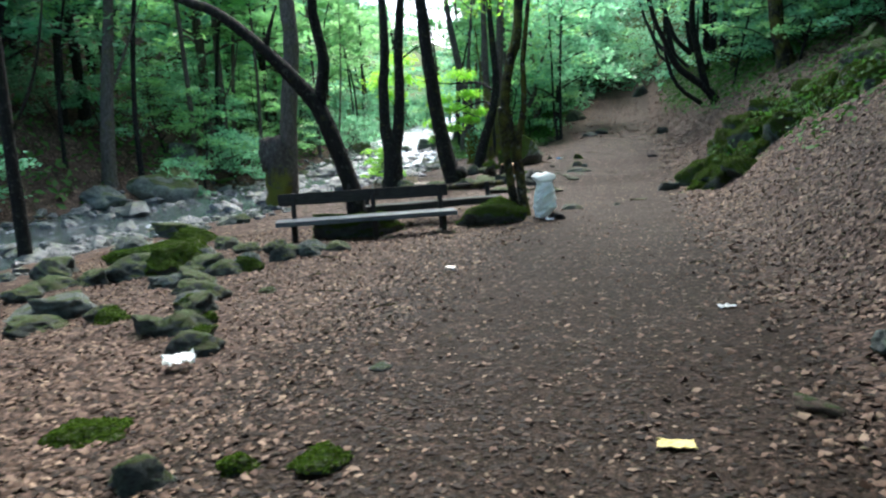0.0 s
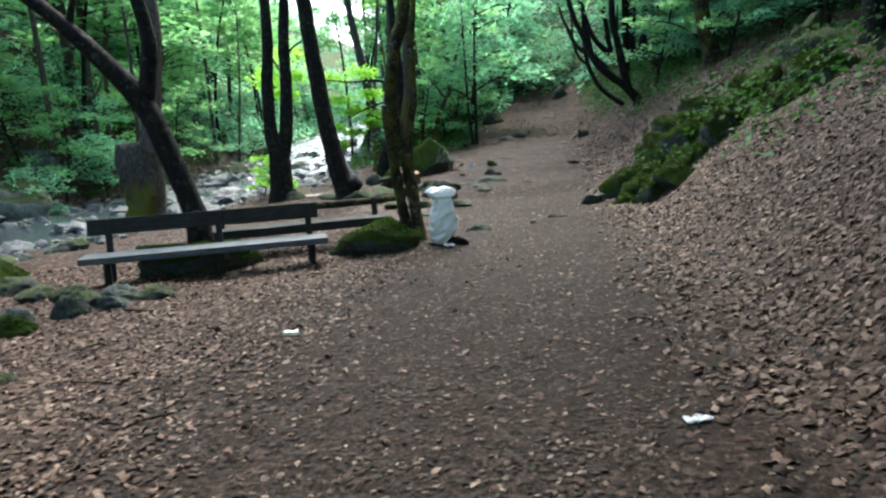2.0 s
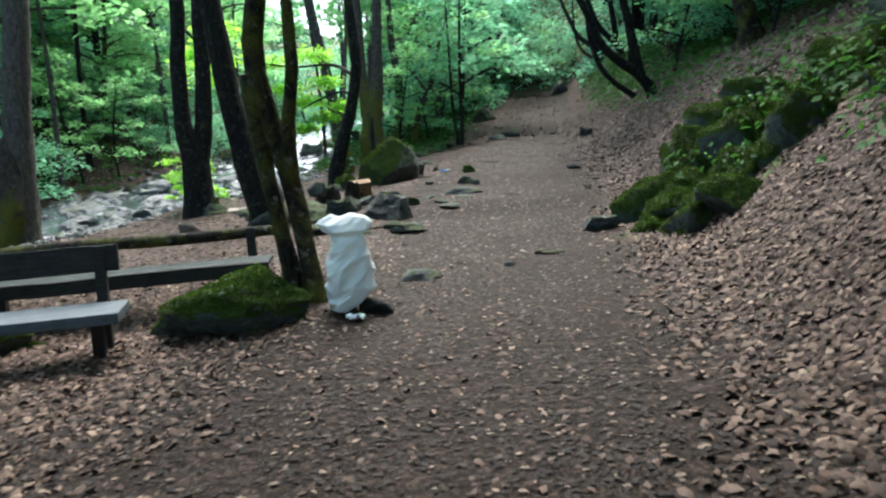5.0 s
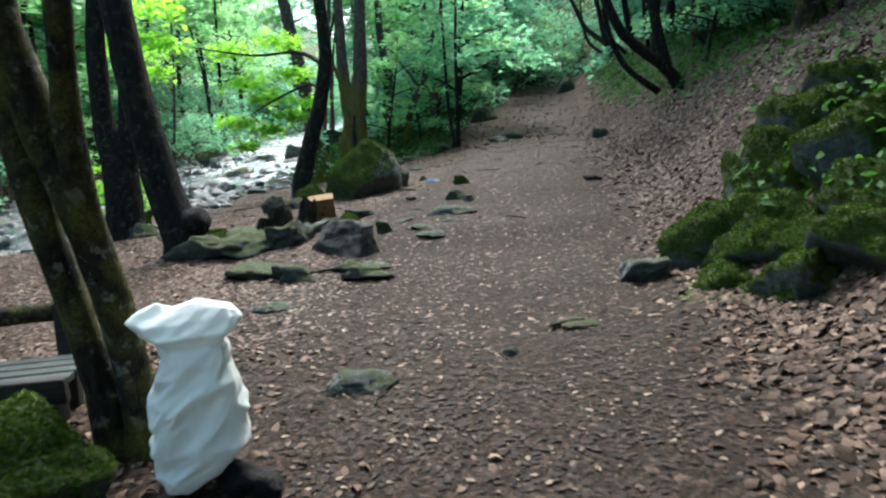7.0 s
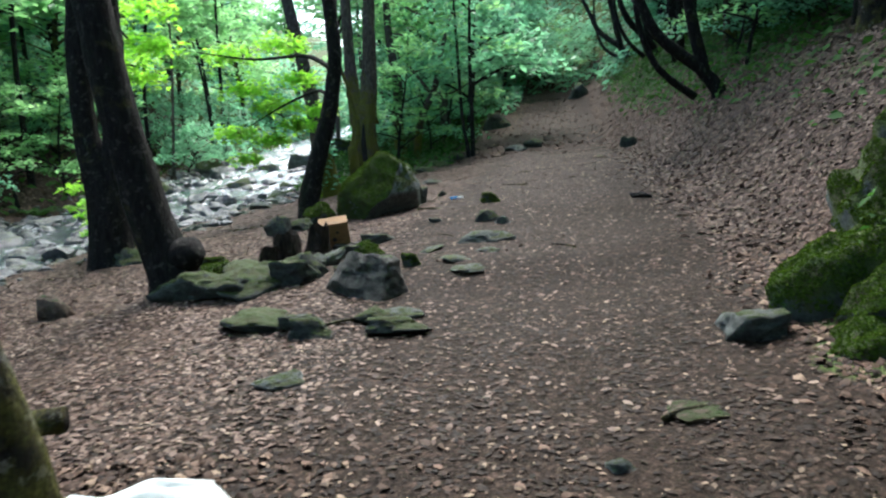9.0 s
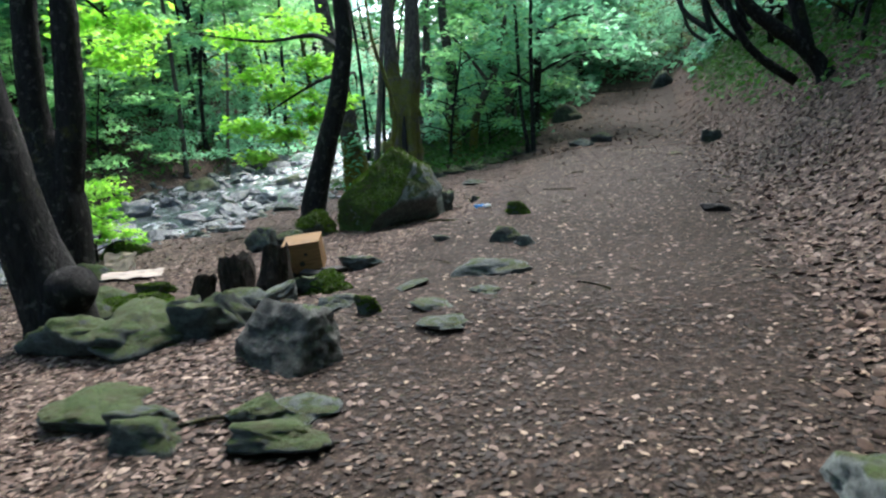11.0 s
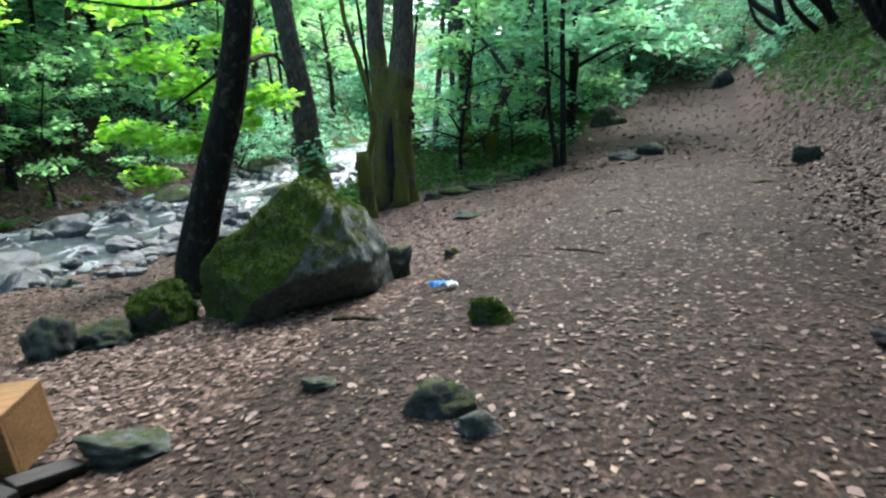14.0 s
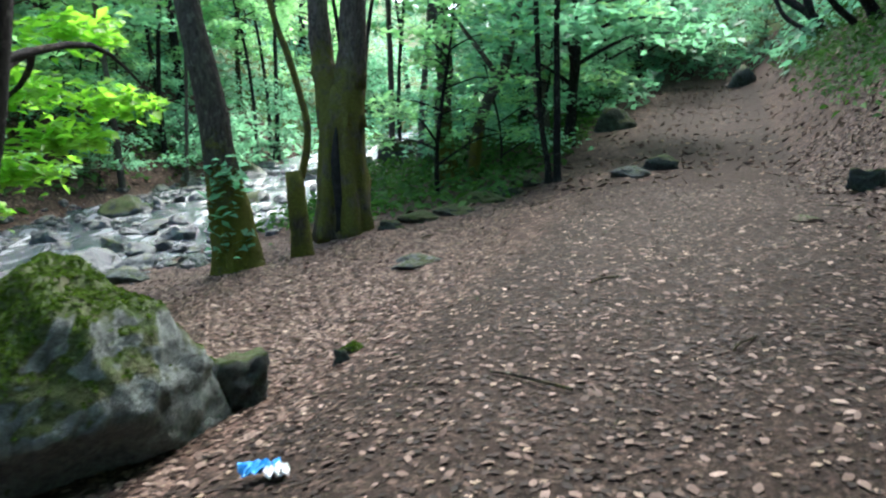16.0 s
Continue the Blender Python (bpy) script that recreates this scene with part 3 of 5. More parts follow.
# ---- trees near the path ----
# forked tree that leans out over the stream behind the bench
tree("tree", (-1.5, 12.15), [
    ([(0.05, 0, -0.3), (0, 0, 0.45), (-0.06, 0, 0.82), (-0.32, 0, 1.58), (-0.56, 0, 2.18), (-1.33, 0, 3.05), (-2.1, 0.1, 3.7), (-2.8, 0.3, 4.0), (-4.2, 0.6, 4.9), (-5.2, 0.8, 6.0)],
     [0.22, 0.17, 0.145, 0.14, 0.14, 0.10, 0.085, 0.075, 0.05, 0.02]),
    ([(-0.52, 0, 2.05), (-0.46, 0, 2.5), (-0.40, 0, 2.9), (-0.5, 0, 3.43), (-0.53, 0, 4.05), (-0.3, 0.2, 6.2), (-0.2, 0.1, 8.5)], [0.11, 0.1, 0.095, 0.085, 0.08, 0.05, 0.02]),
    ([(-1.33, 0, 3.05), (-1.28, 0, 3.3), (-1.1, -0.1, 3.75)], [0.055, 0.04, 0.015])],
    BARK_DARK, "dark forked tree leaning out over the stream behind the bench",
    [((-4.6, 0.6, 5.2), 1.3, 160), ((-5.2, 0.9, 6.2), 1.5, 200), ((-0.4, 0.2, 7.4), 1.8, 260), ((-0.2, 0.1, 8.6), 1.6, 240), ((-3.0, 0.5, 5.4), 1.1, 140)], LEAF_MID, 0.13, 1)
# broken stump with a pale trunk behind
tree("tree", (-4.55, 20.0), [
    ([(0, 0, -0.5), (0, 0, 0.2), (0.08, 0, 0.9), (0.02, 0, 1.5), (-0.12, 0, 2.15)], [0.55, 0.42, 0.40, 0.43, 0.30]),
    ([(-0.1, -0.1, 1.3), (-0.2, -0.12, 1.75), (-0.3, -0.15, 2.15)], [0.3, 0.26, 0.14])],
    BARK_FOOT, "pale trunk beside a thick broken mossy stump",
    [((0.5, 0.2, 9 + k * 0.8), 2.2 - 0.3 * k, 182) for k in range(3)], LEAF_MID, 0.14, 2, seg=18, lump=0.22, upper_bark=BARK_PALE, upper=[([(0.2, 0.1, 0.2), (0.3, 0.1, 2.0), (0.42, 0.1, 3.3), (0.56, 0.1, 4.6), (0.5, 0.1, 5.8), (0.4, 0.2, 9.0), (0.6, 0.2, 13)], [0.3, 0.24, 0.22, 0.21, 0.2, 0.14, 0.04])])
# twin-stemmed tree with a U-shaped fork
tree("tree", (-1.5, 21.15), [
    ([(0, 0, -0.3), (0, 0, 0.25), (0.02, 0, 1.0), (-0.15, 0, 1.75), (-0.16, 0, 2.9), (-0.07, 0, 4.2), (-0.2, 0.3, 7), (-0.4, 0.3, 10)], [0.42, 0.30, 0.27, 0.17, 0.145, 0.13, 0.09, 0.03]),
    ([(0.02, 0, 0.85), (0.2, 0, 1.6), (0.3, 0, 2.85), (0.33, 0, 4.2), (0.6, 0.1, 7), (0.8, 0.3, 10.5)], [0.2, 0.17, 0.15, 0.13, 0.09, 0.03]),
    ([(0.33, 0, 3.6), (0.8, 0, 3.95), (1.2, 0, 4.0)], [0.03, 0.022, 0.01]),
    ([(-0.1, 0, 3.6), (-0.1, 0.9, 3.6), (0.05, 1.9, 3.2)], [0.04, 0.03, 0.008])],
    BARK_DARK, "dark twin-stemmed tree with a U-shaped fork by the stream",
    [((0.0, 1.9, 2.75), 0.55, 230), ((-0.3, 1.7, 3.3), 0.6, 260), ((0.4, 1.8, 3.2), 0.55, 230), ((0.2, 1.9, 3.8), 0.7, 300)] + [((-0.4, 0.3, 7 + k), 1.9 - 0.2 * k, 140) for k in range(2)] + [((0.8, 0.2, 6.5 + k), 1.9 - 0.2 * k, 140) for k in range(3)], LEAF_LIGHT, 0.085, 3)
# dark leaning tree with a burl at its foot
tree("tree", (0.22, 17.85), [
    ([(0.03, 0, -0.3), (0.02, 0, 0.2), (-0.14, 0, 0.72), (-0.34, 0, 1.74), (-0.5, 0, 2.95), (-0.6, 0, 3.85), (-0.8, 0.1, 6.5), (-0.7, 0.4, 10)], [0.30, 0.25, 0.205, 0.18, 0.16, 0.15, 0.1, 0.03]),
    ([(0.0, 0, 0.35), (0.16, -0.06, 0.40), (0.29, -0.1, 0.47)], [0.2, 0.19, 0.11])],
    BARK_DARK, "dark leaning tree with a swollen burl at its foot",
    [((-0.8, 0.2, 6.4 + 0.9 * k), 2.0 - 0.25 * k, 161) for k in range(3)], LEAF_MID, 0.14, 4)
# mossy forked tree beside the sack
tree("tree", (1.22, 12.62), [
    ([(0.0, 0, -0.25), (-0.04, -0.02, 0.3), (-0.12, -0.1, 0.8), (-0.2, -0.2, 1.45), (-0.22, -0.27, 1.85)], [0.12, 0.078, 0.072, 0.07, 0.065]),
    ([(0.17, -0.06, -0.25), (0.14, -0.05, 0.2), (0.03, -0.15, 1.0), (-0.17, -0.28, 1.85), (-0.14, -0.33, 2.3), (-0.03, -0.35, 2.77), (0.05, -0.3, 3.1), (0.2, 0.2, 5.5), (0.1, 0.5, 8)], [0.13, 0.082, 0.078, 0.082, 0.082, 0.082, 0.08, 0.06, 0.02]),
    ([(0.03, -0.16, 0.95), (0.05, -0.30, 1.46), (0.12, -0.45, 1.86), (0.11, -0.5, 2.46), (0.13, -0.5, 2.8), (0.4, -0.5, 5)], [0.07, 0.05, 0.046, 0.042, 0.04, 0.015])],
    BARK_BROWN, "mossy brown forked tree beside a white sack",
    [((0.1, 0.4, 5.6 + 0.8 * k), 1.7 - 0.2 * k, 150) for k in range(3)], LEAF_MID, 0.12, 5, seg=22, lump=0.16)
# black tree with bright foliage behind the big boulder
spray_e = [((-1.25, 1.8, 1.02), 0.40, 230), ((-1.40, 1.8, 1.50), 0.50, 330), ((-0.75, 1.8, 1.35), 0.46, 300), ((-0.25, 1.8, 1.62), 0.46, 280), ((0.15, 1.9, 1.88), 0.42, 230), ((-0.65, 1.9, 2.0), 0.55, 340),
           ((-1.15, 1.9, 2.30), 0.6, 340), ((-0.2, 2.0, 2.45), 0.55, 290), ((-1.45, 2.0, 2.95), 0.65, 330), ((-0.5, 1.9, 3.1), 0.7, 330), ((-3.09, 1.40, 2.90), 0.73, 351)]
tree("tree", (1.12, 22.9), [
    ([(0, 0, -0.3), (0, 0, 0.3), (0.2, 0, 1.05), (0.43, 0, 1.82), (0.55, 0, 2.5), (0.55, 0, 3.0), (0.4, 0.2, 5.5), (0.6, 0.5, 9)], [0.23, 0.175, 0.145, 0.13, 0.12, 0.115, 0.08, 0.02]),
    ([(0.42, 0, 1.9), (0.25, 0.7, 2.15), (-0.4, 1.5, 2.0), (-1.2, 1.8, 1.6)], [0.05, 0.03, 0.02, 0.006]),
    ([(0.5, 0, 2.45), (0.0, 0.8, 2.75), (-1.0, 1.6, 2.8), (-2.2, 1.6, 3.0)], [0.05, 0.035, 0.022, 0.006]),
    ([(0.45, 0, 2.0), (0.55, 0.9, 2.2), (0.45, 1.8, 1.95)], [0.03, 0.02, 0.006])],
    BARK_DARK, "black-barked tree with bright green leaves behind the boulder",
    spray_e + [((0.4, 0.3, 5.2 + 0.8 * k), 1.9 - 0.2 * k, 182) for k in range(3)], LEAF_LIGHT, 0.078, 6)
# thick mossy tree that parts into two pale stems
split_tree = tree("tree", (2.0, 29.2), [
    ([(0, 0, -0.4), (0, 0, 0.2), (0.0, 0, 1.0), (0.0, 0, 1.75), (0.0, 0, 2.1)], [0.46, 0.36, 0.32, 0.30, 0.12]),
    ([(-0.05, 0, 1.5), (-0.17, 0, 2.1), (-0.21, 0, 2.35)], [0.27, 0.18, 0.15]),
    ([(0.05, 0, 1.5), (0.15, 0, 2.2), (0.21, 0, 2.6)], [0.3, 0.21, 0.17]),
    ([(-0.2, -0.3, -0.1), (-0.14, -0.3, 0.6), (-0.12, -0.27, 1.5)], [0.16, 0.1, 0.04]),
    ([(0.16, -0.32, -0.1), (0.12, -0.31, 0.7), (0.1, -0.27, 1.6)], [0.18, 0.11, 0.05]),
    ([(-0.34, -0.1, -0.1), (-0.27, -0.12, 0.5), (-0.24, -0.1, 1.5)], [0.13, 0.09, 0.05]),
    ([(0.36, -0.1, -0.15), (0.28, -0.1, 0.5), (0.25, -0.08, 1.4)], [0.14, 0.09, 0.05])],
    BARK_SPLIT, "thick mossy tree with a split trunk and two pale stems",
    [((-0.5, 0.3, 7 + 0.9 * k), 2.0 - 0.2 * k, 154) for k in range(2)] + [((0.8, 0.2, 7 + 0.9 * k), 2.1 - 0.2 * k, 154) for k in range(2)], LEAF_MID, 0.14, 7, seg=20, lump=0.14, upper_bark=BARK_SPLIT, upper=[
    ([(-0.15, 0, 1.95), (-0.22, 0, 2.4), (-0.26, 0, 3.3), (-0.3, 0.1, 6), (-0.5, 0.4, 11)], [0.18, 0.16, 0.14, 0.1, 0.03]),
    ([(0.14, 0, 2.0), (0.2, 0, 2.45), (0.24, 0, 3.2), (0.4, 0, 6), (0.9, 0.3, 11)], [0.22, 0.19, 0.17, 0.12, 0.03])])
# solid black strip in the groove puts in the shade inside the split
v, f = [], []
tube(v, f, [(0.0, -0.34, 0.05), (0.03, -0.36, 0.5), (-0.02, -0.35, 1.0), (0.01, -0.30, 1.5)], [0.06, 0.075, 0.06, 0.015], 8, 0.3)
part("hollow", mesh_from("hollow", v, f, ROCK_BLACK), split_tree, "rotten split in the trunk, its inner shade put in black")
# ivy-grown grey trunk on the stream bank
rng = np.random.default_rng(8)
tree("tree", (1.15, 27.3), [
    ([(0.02, 0, -0.4), (0, 0, 0.2), (-0.12, 0, 1.2), (-0.2, 0, 2.05), (-0.4, 0, 3.1), (-0.9, 0.3, 6), (-1.2, 0.4, 10)], [0.40, 0.3, 0.19, 0.165, 0.145, 0.1, 0.03]),
    ([(0.3, -0.1, -0.1), (0.14, -0.05, 0.25), (0.0, 0, 0.7)], [0.12, 0.12, 0.06])],
    BARK_FOOT, "grey trunk with ivy and moss round its foot",
    [((-0.05 + 0.06 * math.sin(k), -0.12, 0.25 + 0.11 * k), 0.30, 34) for k in range(10)] + [((-1.0, 0.3, 6.5 + 0.8 * k), 2.0 - 0.25 * k, 154) for k in range(2)], LEAF_FAR, 0.085, 8)
# mossy snag with a thin leaning stem
tree("tree", (1.8, 27.8), [
    ([(0, 0, -0.3), (-0.02, 0, 0.3), (-0.07, 0, 1.05)], [0.17, 0.13, 0.10]),
    ([(-0.02, 0.05, 0.9), (0.1, 0.1, 1.55), (-0.12, 0.1, 2.5), (-0.3, 0.1, 3.1), (-0.5, 0.2, 5)], [0.05, 0.045, 0.04, 0.035, 0.01])],
    BARK_MOSS, "short mossy snag with a thin bare stem", category="tree", seed=9)
# two thin stems at the path's edge
tree("tree", (5.05, 32.0), [
    ([(-0.08, 0, -0.3), (-0.08, 0, 0.2), (-0.22, 0, 1.2), (-0.3, 0, 3.1), (-0.4, 0.2, 6)], [0.10, 0.06, 0.05, 0.045, 0.015]),
    ([(0.08, 0, -0.3), (0.07, 0, 0.2), (0.06, 0, 1.9), (0.06, 0, 3.1), (0.2, 0.2, 6.5)], [0.12, 0.07, 0.055, 0.05, 0.015])],
    BARK_DARK, "two thin dark stems at the path's edge",
    [((-0.4, 0.1, 2.6 + 0.55 * k), 1.3, 150) for k in range(7)], LEAF_FAR, 0.12, 10)
# ivy-grown trunk with dark crossing limbs between the path and the stream
tree("tree", (3.1, 33.5), [
    ([(0.1, 0, -0.4), (0, 0, 0.2), (-0.1, 0, 1.2), (-0.05, 0, 2.4), (-0.25, 0.1, 4.0), (-0.3, 0.3, 7.5)], [0.28, 0.20, 0.17, 0.15, 0.12, 0.04]),
    ([(0.45, 0.1, 0.1), (0.65, 0.1, 1.3), (1.1, 0.1, 2.2), (1.35, 0.1, 3.3), (1.9, 0.2, 5.0)], [0.13, 0.11, 0.10, 0.08, 0.03]),
    ([(1.0, 0.1, 2.0), (0.5, 0.2, 2.7), (-0.2, 0.3, 3.6)], [0.06, 0.05, 0.02]),
    ([(1.05, 0.1, 2.1), (1.5, 0.0, 2.0), (2.2, -0.1, 2.35)], [0.06, 0.04, 0.012])],
    BARK_FOOT, "ivy-grown grey trunk with dark crossing limbs by the path",
    [((-0.05 + 0.1 * math.sin(2 * k), -0.2, 0.3 + 0.24 * k), 0.34, 40) for k in range(11)] + [((0.5 + 0.9 * math.sin(1.9 * k), 0.2, 3.4 + 0.45 * k), 1.2, 150) for k in range(6)], LEAF_MID, 0.095, 17)
# crooked tree on the bank above the path
crooked = tree("tree", (9.35, 25.4), [
    ([(0.1, 0, -0.4), (0, 0, 0.1), (-0.4, 0, 0.55), (-1.3, 0, 1.25), (-1.8, 0, 2.2), (-2.15, 0, 2.95), (-2.6, 0, 5), (-2.4, 0.3, 7.5)], [0.2, 0.16, 0.13, 0.11, 0.09, 0.08, 0.05, 0.015]),
    ([(-0.3, 0, 0.45), (-0.5, 0, 1.2), (-0.68, 0, 2.0), (-0.85, 0, 2.95), (-0.7, 0, 6)], [0.14, 0.12, 0.11, 0.1, 0.03]),
    ([(-0.4, 0.2, 0.0), (-1.2, 0.2, 0.6), (-1.6, 0.3, 1.6), (-1.7, 0.3, 3.0)], [0.09, 0.07, 0.06, 0.03])],
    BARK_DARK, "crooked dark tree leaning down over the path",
    [((-2.3, 0.2, 3.6 + 0.7 * k), 1.7, 210) for k in range(5)] + [((-0.7, 0.1, 4 + 0.8 * k), 1.7, 140) for k in range(2)], LEAF_FAR, 0.13, 11)
tree("tree", (9.9, 21.4), [
    ([(0, 0, -0.5), (-0.05, 0, 0.3), (-0.35, 0, 1.4), (-0.45, 0.2, 4), (-0.6, 0.3, 8)], [0.36, 0.24, 0.19, 0.15, 0.05]),
    ([(0.3, -0.1, -0.2), (0.15, -0.05, 0.15), (-0.05, 0, 0.5)], [0.12, 0.13, 0.08])],
    BARK_BROWN, "brown trunk standing on the leafy bank",
    [((-0.5, 0.3, 5 + 0.8 * k), 2.0, 154) for k in range(3)], LEAF_FAR, 0.14, 12)

for x, y, turn, s in ((11.6, 32.5, 65, 0.9), (13.6, 39.5, 20, 1.1), (14.4, 45.0, -40, 1.1)):
    copy_thing(crooked, pose(x, y, ground_z(x, y), 0, 0, turn)).scale = (s, s, s)

for x, y, r, bark, words, lean in ((-10.4, 22.6, 0.2, BARK_PALE, "tall pale trunk on the bank across the stream", 0.5), (-7.6, 12.9, 0.11, BARK_DARK, "dark slender trunk at the stream's edge", -0.1), (-12.6, 24.5, 0.14, BARK_DARK, "dark trunk on the bank across the stream", 0.2), (-8.6, 29.0, 0.15, BARK_PALE, "pale trunk on the bank across the stream", -0.1)):
    tree("tree", (x, y), [([(0, 0, -0.5), (0, 0, 0.2), (lean * 0.3, 0, 2.2), (lean, 0.1, 5.5), (lean * 1.6, 0.3, 9.5)], [r * 1.7, r * 1.15, r, r * 0.75, r * 0.2]),
                          ([(lean * 0.3, 0, 2.4), (lean * 0.3 + 0.5, 0.2, 3.6), (lean + 0.9, 0.3, 5.4)], [r * 0.35, r * 0.25, 0.01])],
         bark, words, [((lean * 1.3, 0.2, 6.2 + k), 1.7 - 0.2 * k, 160) for k in range(3)], LEAF_FAR, 0.14, int(abs(x) * 7))

# ---- forest round about ----
TEMPLATES = []
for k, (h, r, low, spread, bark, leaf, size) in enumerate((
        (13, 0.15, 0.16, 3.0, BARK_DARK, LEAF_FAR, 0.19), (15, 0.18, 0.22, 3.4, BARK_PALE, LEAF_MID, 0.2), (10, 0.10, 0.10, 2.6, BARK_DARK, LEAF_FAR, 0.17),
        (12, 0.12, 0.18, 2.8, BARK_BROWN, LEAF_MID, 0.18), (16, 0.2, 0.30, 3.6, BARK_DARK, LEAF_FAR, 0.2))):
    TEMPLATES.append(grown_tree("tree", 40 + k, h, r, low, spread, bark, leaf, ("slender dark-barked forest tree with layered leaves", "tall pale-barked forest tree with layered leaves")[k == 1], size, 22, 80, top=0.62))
# dense crown, added to keep sky and sun off the path and bank
SHADE_CANOPY = grown_tree("tree", 55, 16, 0.2, 0.40, 5.2, BARK_DARK, LEAF_FAR, "tall broad-crowned forest tree added to shade the path", 0.24, 44, 230, 0.05)
SLENDER = [grown_tree("tree", 90 + k, 11 + k, 0.075, 0.5, 2.2, (BARK_DARK, BARK_PALE)[k], LEAF_MID, "slender bare-stemmed tree beside the stream", 0.17, 12, 70, 0.16, "tree", 0.9) for k in range(2)]
BUSHES = []
for k, (h, r, leaf) in enumerate(((2.6, 0.03, LEAF_FAR), (3.4, 0.04, LEAF_MID), (1.7, 0.02, LEAF_FAR))):
    BUSHES.append(grown_tree("sapling", 60 + k, h, r, 0.12, 1.4, BARK_DARK, leaf, "leafy young beech growing in the wood", 0.085, 12, 75, 0.08, "sapling"))


def plant(kinds, spots, group, low=0.8, high=1.25, used=set()):
    """One of the kinds at each spot; the templates themselves take the first spots."""
    for x, y in spots:
        ob = pick.choice(kinds)
        s = pick.uniform(low, high)
        m = pose(x, y, ground_z(x, y), 0, 0, pick.uniform(0, 360))
        if ob.name in used:
            ob = copy_thing(ob, m)
        else:
            used.add(ob.name)
            ob.matrix_basis = m
        ob.scale = (s, s, s * pick.uniform(0.9, 1.15))
        tagged(ob, group=group)


def scatter(count, gap, xr, yr, keep):
    spots = []
    for _ in range(count * 30):
        x, y = pick.uniform(*xr), pick.uniform(*yr)
        if len(spots) < count and keep(x, y) and all((x - a) ** 2 + (y - b) ** 2 > gap * gap for a, b in spots):
            spots.append((x, y))
    return spots


def off_path(x, y):
    return x - path_x(y)


def off_stream(x, y):
    return x - river_x(y)


plant(TEMPLATES, scatter(64, 2.2, (-32, -3), (8, 62), lambda x, y: -24 < off_stream(x, y) < -5.5), "trees across the stream")
plant(TEMPLATES, scatter(70, 2.0, (6, 34), (4, 62), lambda x, y: 4.3 < off_path(x, y) < 20 and not (y < 20 and off_path(x, y) < 6.5)), "trees on the bank")
plant(TEMPLATES, scatter(13, 2.8, (-2, 24), (36, 58), lambda x, y: off_path(x, y) < -3.0 and off_stream(x, y) > 3.0 and x > 2.8), "trees up the valley")
plant(TEMPLATES, scatter(40, 3.2, (-22, 44), (57, 92), lambda x, y: abs(off_stream(x, y)) > 4.0 or y > 76), "trees at the head of the valley", 0.9, 1.3)
# unseen trees behind the camera, added to hold back sky light
plant(TEMPLATES, scatter(12, 3.5, (-20, 20), (-22, -3), lambda x, y: abs(x) > 3), "trees behind the walker", 0.9, 1.2)
plant(SLENDER, scatter(16, 1.4, (-14, 2), (22, 50), lambda x, y: -6.5 < off_stream(x, y) < -3.2), "slender trees beyond the stream")
plant(SLENDER, scatter(9, 1.6, (-4, 5), (33, 50), lambda x, y: 2.6 < off_stream(x, y) < 4.6 and off_path(x, y) < -3.5), "slender trees beside the stream")
# crowns added to shade bank and path, left out where the bank is lit
plant([SHADE_CANOPY], scatter(27, 2.6, (4, 24), (-6, 50), lambda x, y: 5.5 - 1.2 * float(smooth(27, 30, np.float64(y))) < off_path(x, y) < 14 and not (15 < y < 27 and off_path(x, y) < 11)), "tall trees on the bank", 0.9, 1.15)
# never in view: more crowns at the camera's back, only for their shade
plant([SHADE_CANOPY], scatter(9, 3.5, (-9, 8), (-12, -2.5), lambda x, y: abs(x) > 1.5), "tall trees behind the walker", 0.9, 1.15)
# out of view on the left, added for shade as well
plant([SHADE_CANOPY], scatter(3, 3.0, (-9, -5), (-2, 3.5), lambda x, y: True), "tall trees by the stream", 0.9, 1.1)
plant(BUSHES, scatter(52, 1.3, (-20, 0), (12, 50), lambda x, y: -9 < off_stream(x, y) < -3.0 and not (-11.5 < x < -5.5 and 15 < y < 23.6)), "saplings across the stream")
plant(BUSHES, scatter(9, 1.6, (0, 14), (32, 50), lambda x, y: -5.8 < off_path(x, y) < -3.6 and off_stream(x, y) > 2.8 and x > 2.6), "saplings by the path")
plant(BUSHES, scatter(62, 1.2, (6, 24), (20, 52), lambda x, y: 3.9 + 2.4 * float(smooth(27, 32, np.float64(y))) < off_path(x, y) < 11), "saplings on the bank")
plant(BUSHES, scatter(20, 1.3, (8, 18), (8, 21), lambda x, y: 5.6 < off_path(x, y) < 10), "saplings above the bank")
plant(BUSHES, scatter(22, 1.3, (4, 22), (50, 56), lambda x, y: True), "saplings at the top of the path", 0.9, 1.4)

# ---- bench ----
bench = new("bench")
bench.matrix_basis = pose(-1.25, 11.5, ground_z(-1.25, 11.5) - 0.02, 0, -1.2, 8.3)
part("seat_board", board("seat_board", (2.82, 0.24, 0.075), WOOD_GREY, 0.01, 0.006, 1), bench, "weathered blue-grey board").location = (0, -0.2, 0.375)
part("seat_board", board("seat_board", (2.82, 0.2, 0.065), WOOD_GREY, 0.01, 0.006, 2), bench).location = (0, 0.015, 0.378)
back = part("backrest", board("backrest", (2.74, 0.05, 0.19), WOOD_DARK, 0.01, 0.008, 3), bench, "dark worn backrest board")
back.matrix_basis = pose(-0.02, 0.27, 0.70, -9)
for x in (-1.15, 0.12, 1.22):
    part("post", board("post", (0.075, 0.075, 0.98), WOOD_DARK, 0.01, 0.004, x), bench).matrix_basis = pose(x, 0.215, 0.30, -7)
    part("leg", board("leg", (0.08, 0.09, 0.5), WOOD_DARK, 0.01, 0.004, x + 2), bench).location = (x, -0.08, 0.105)
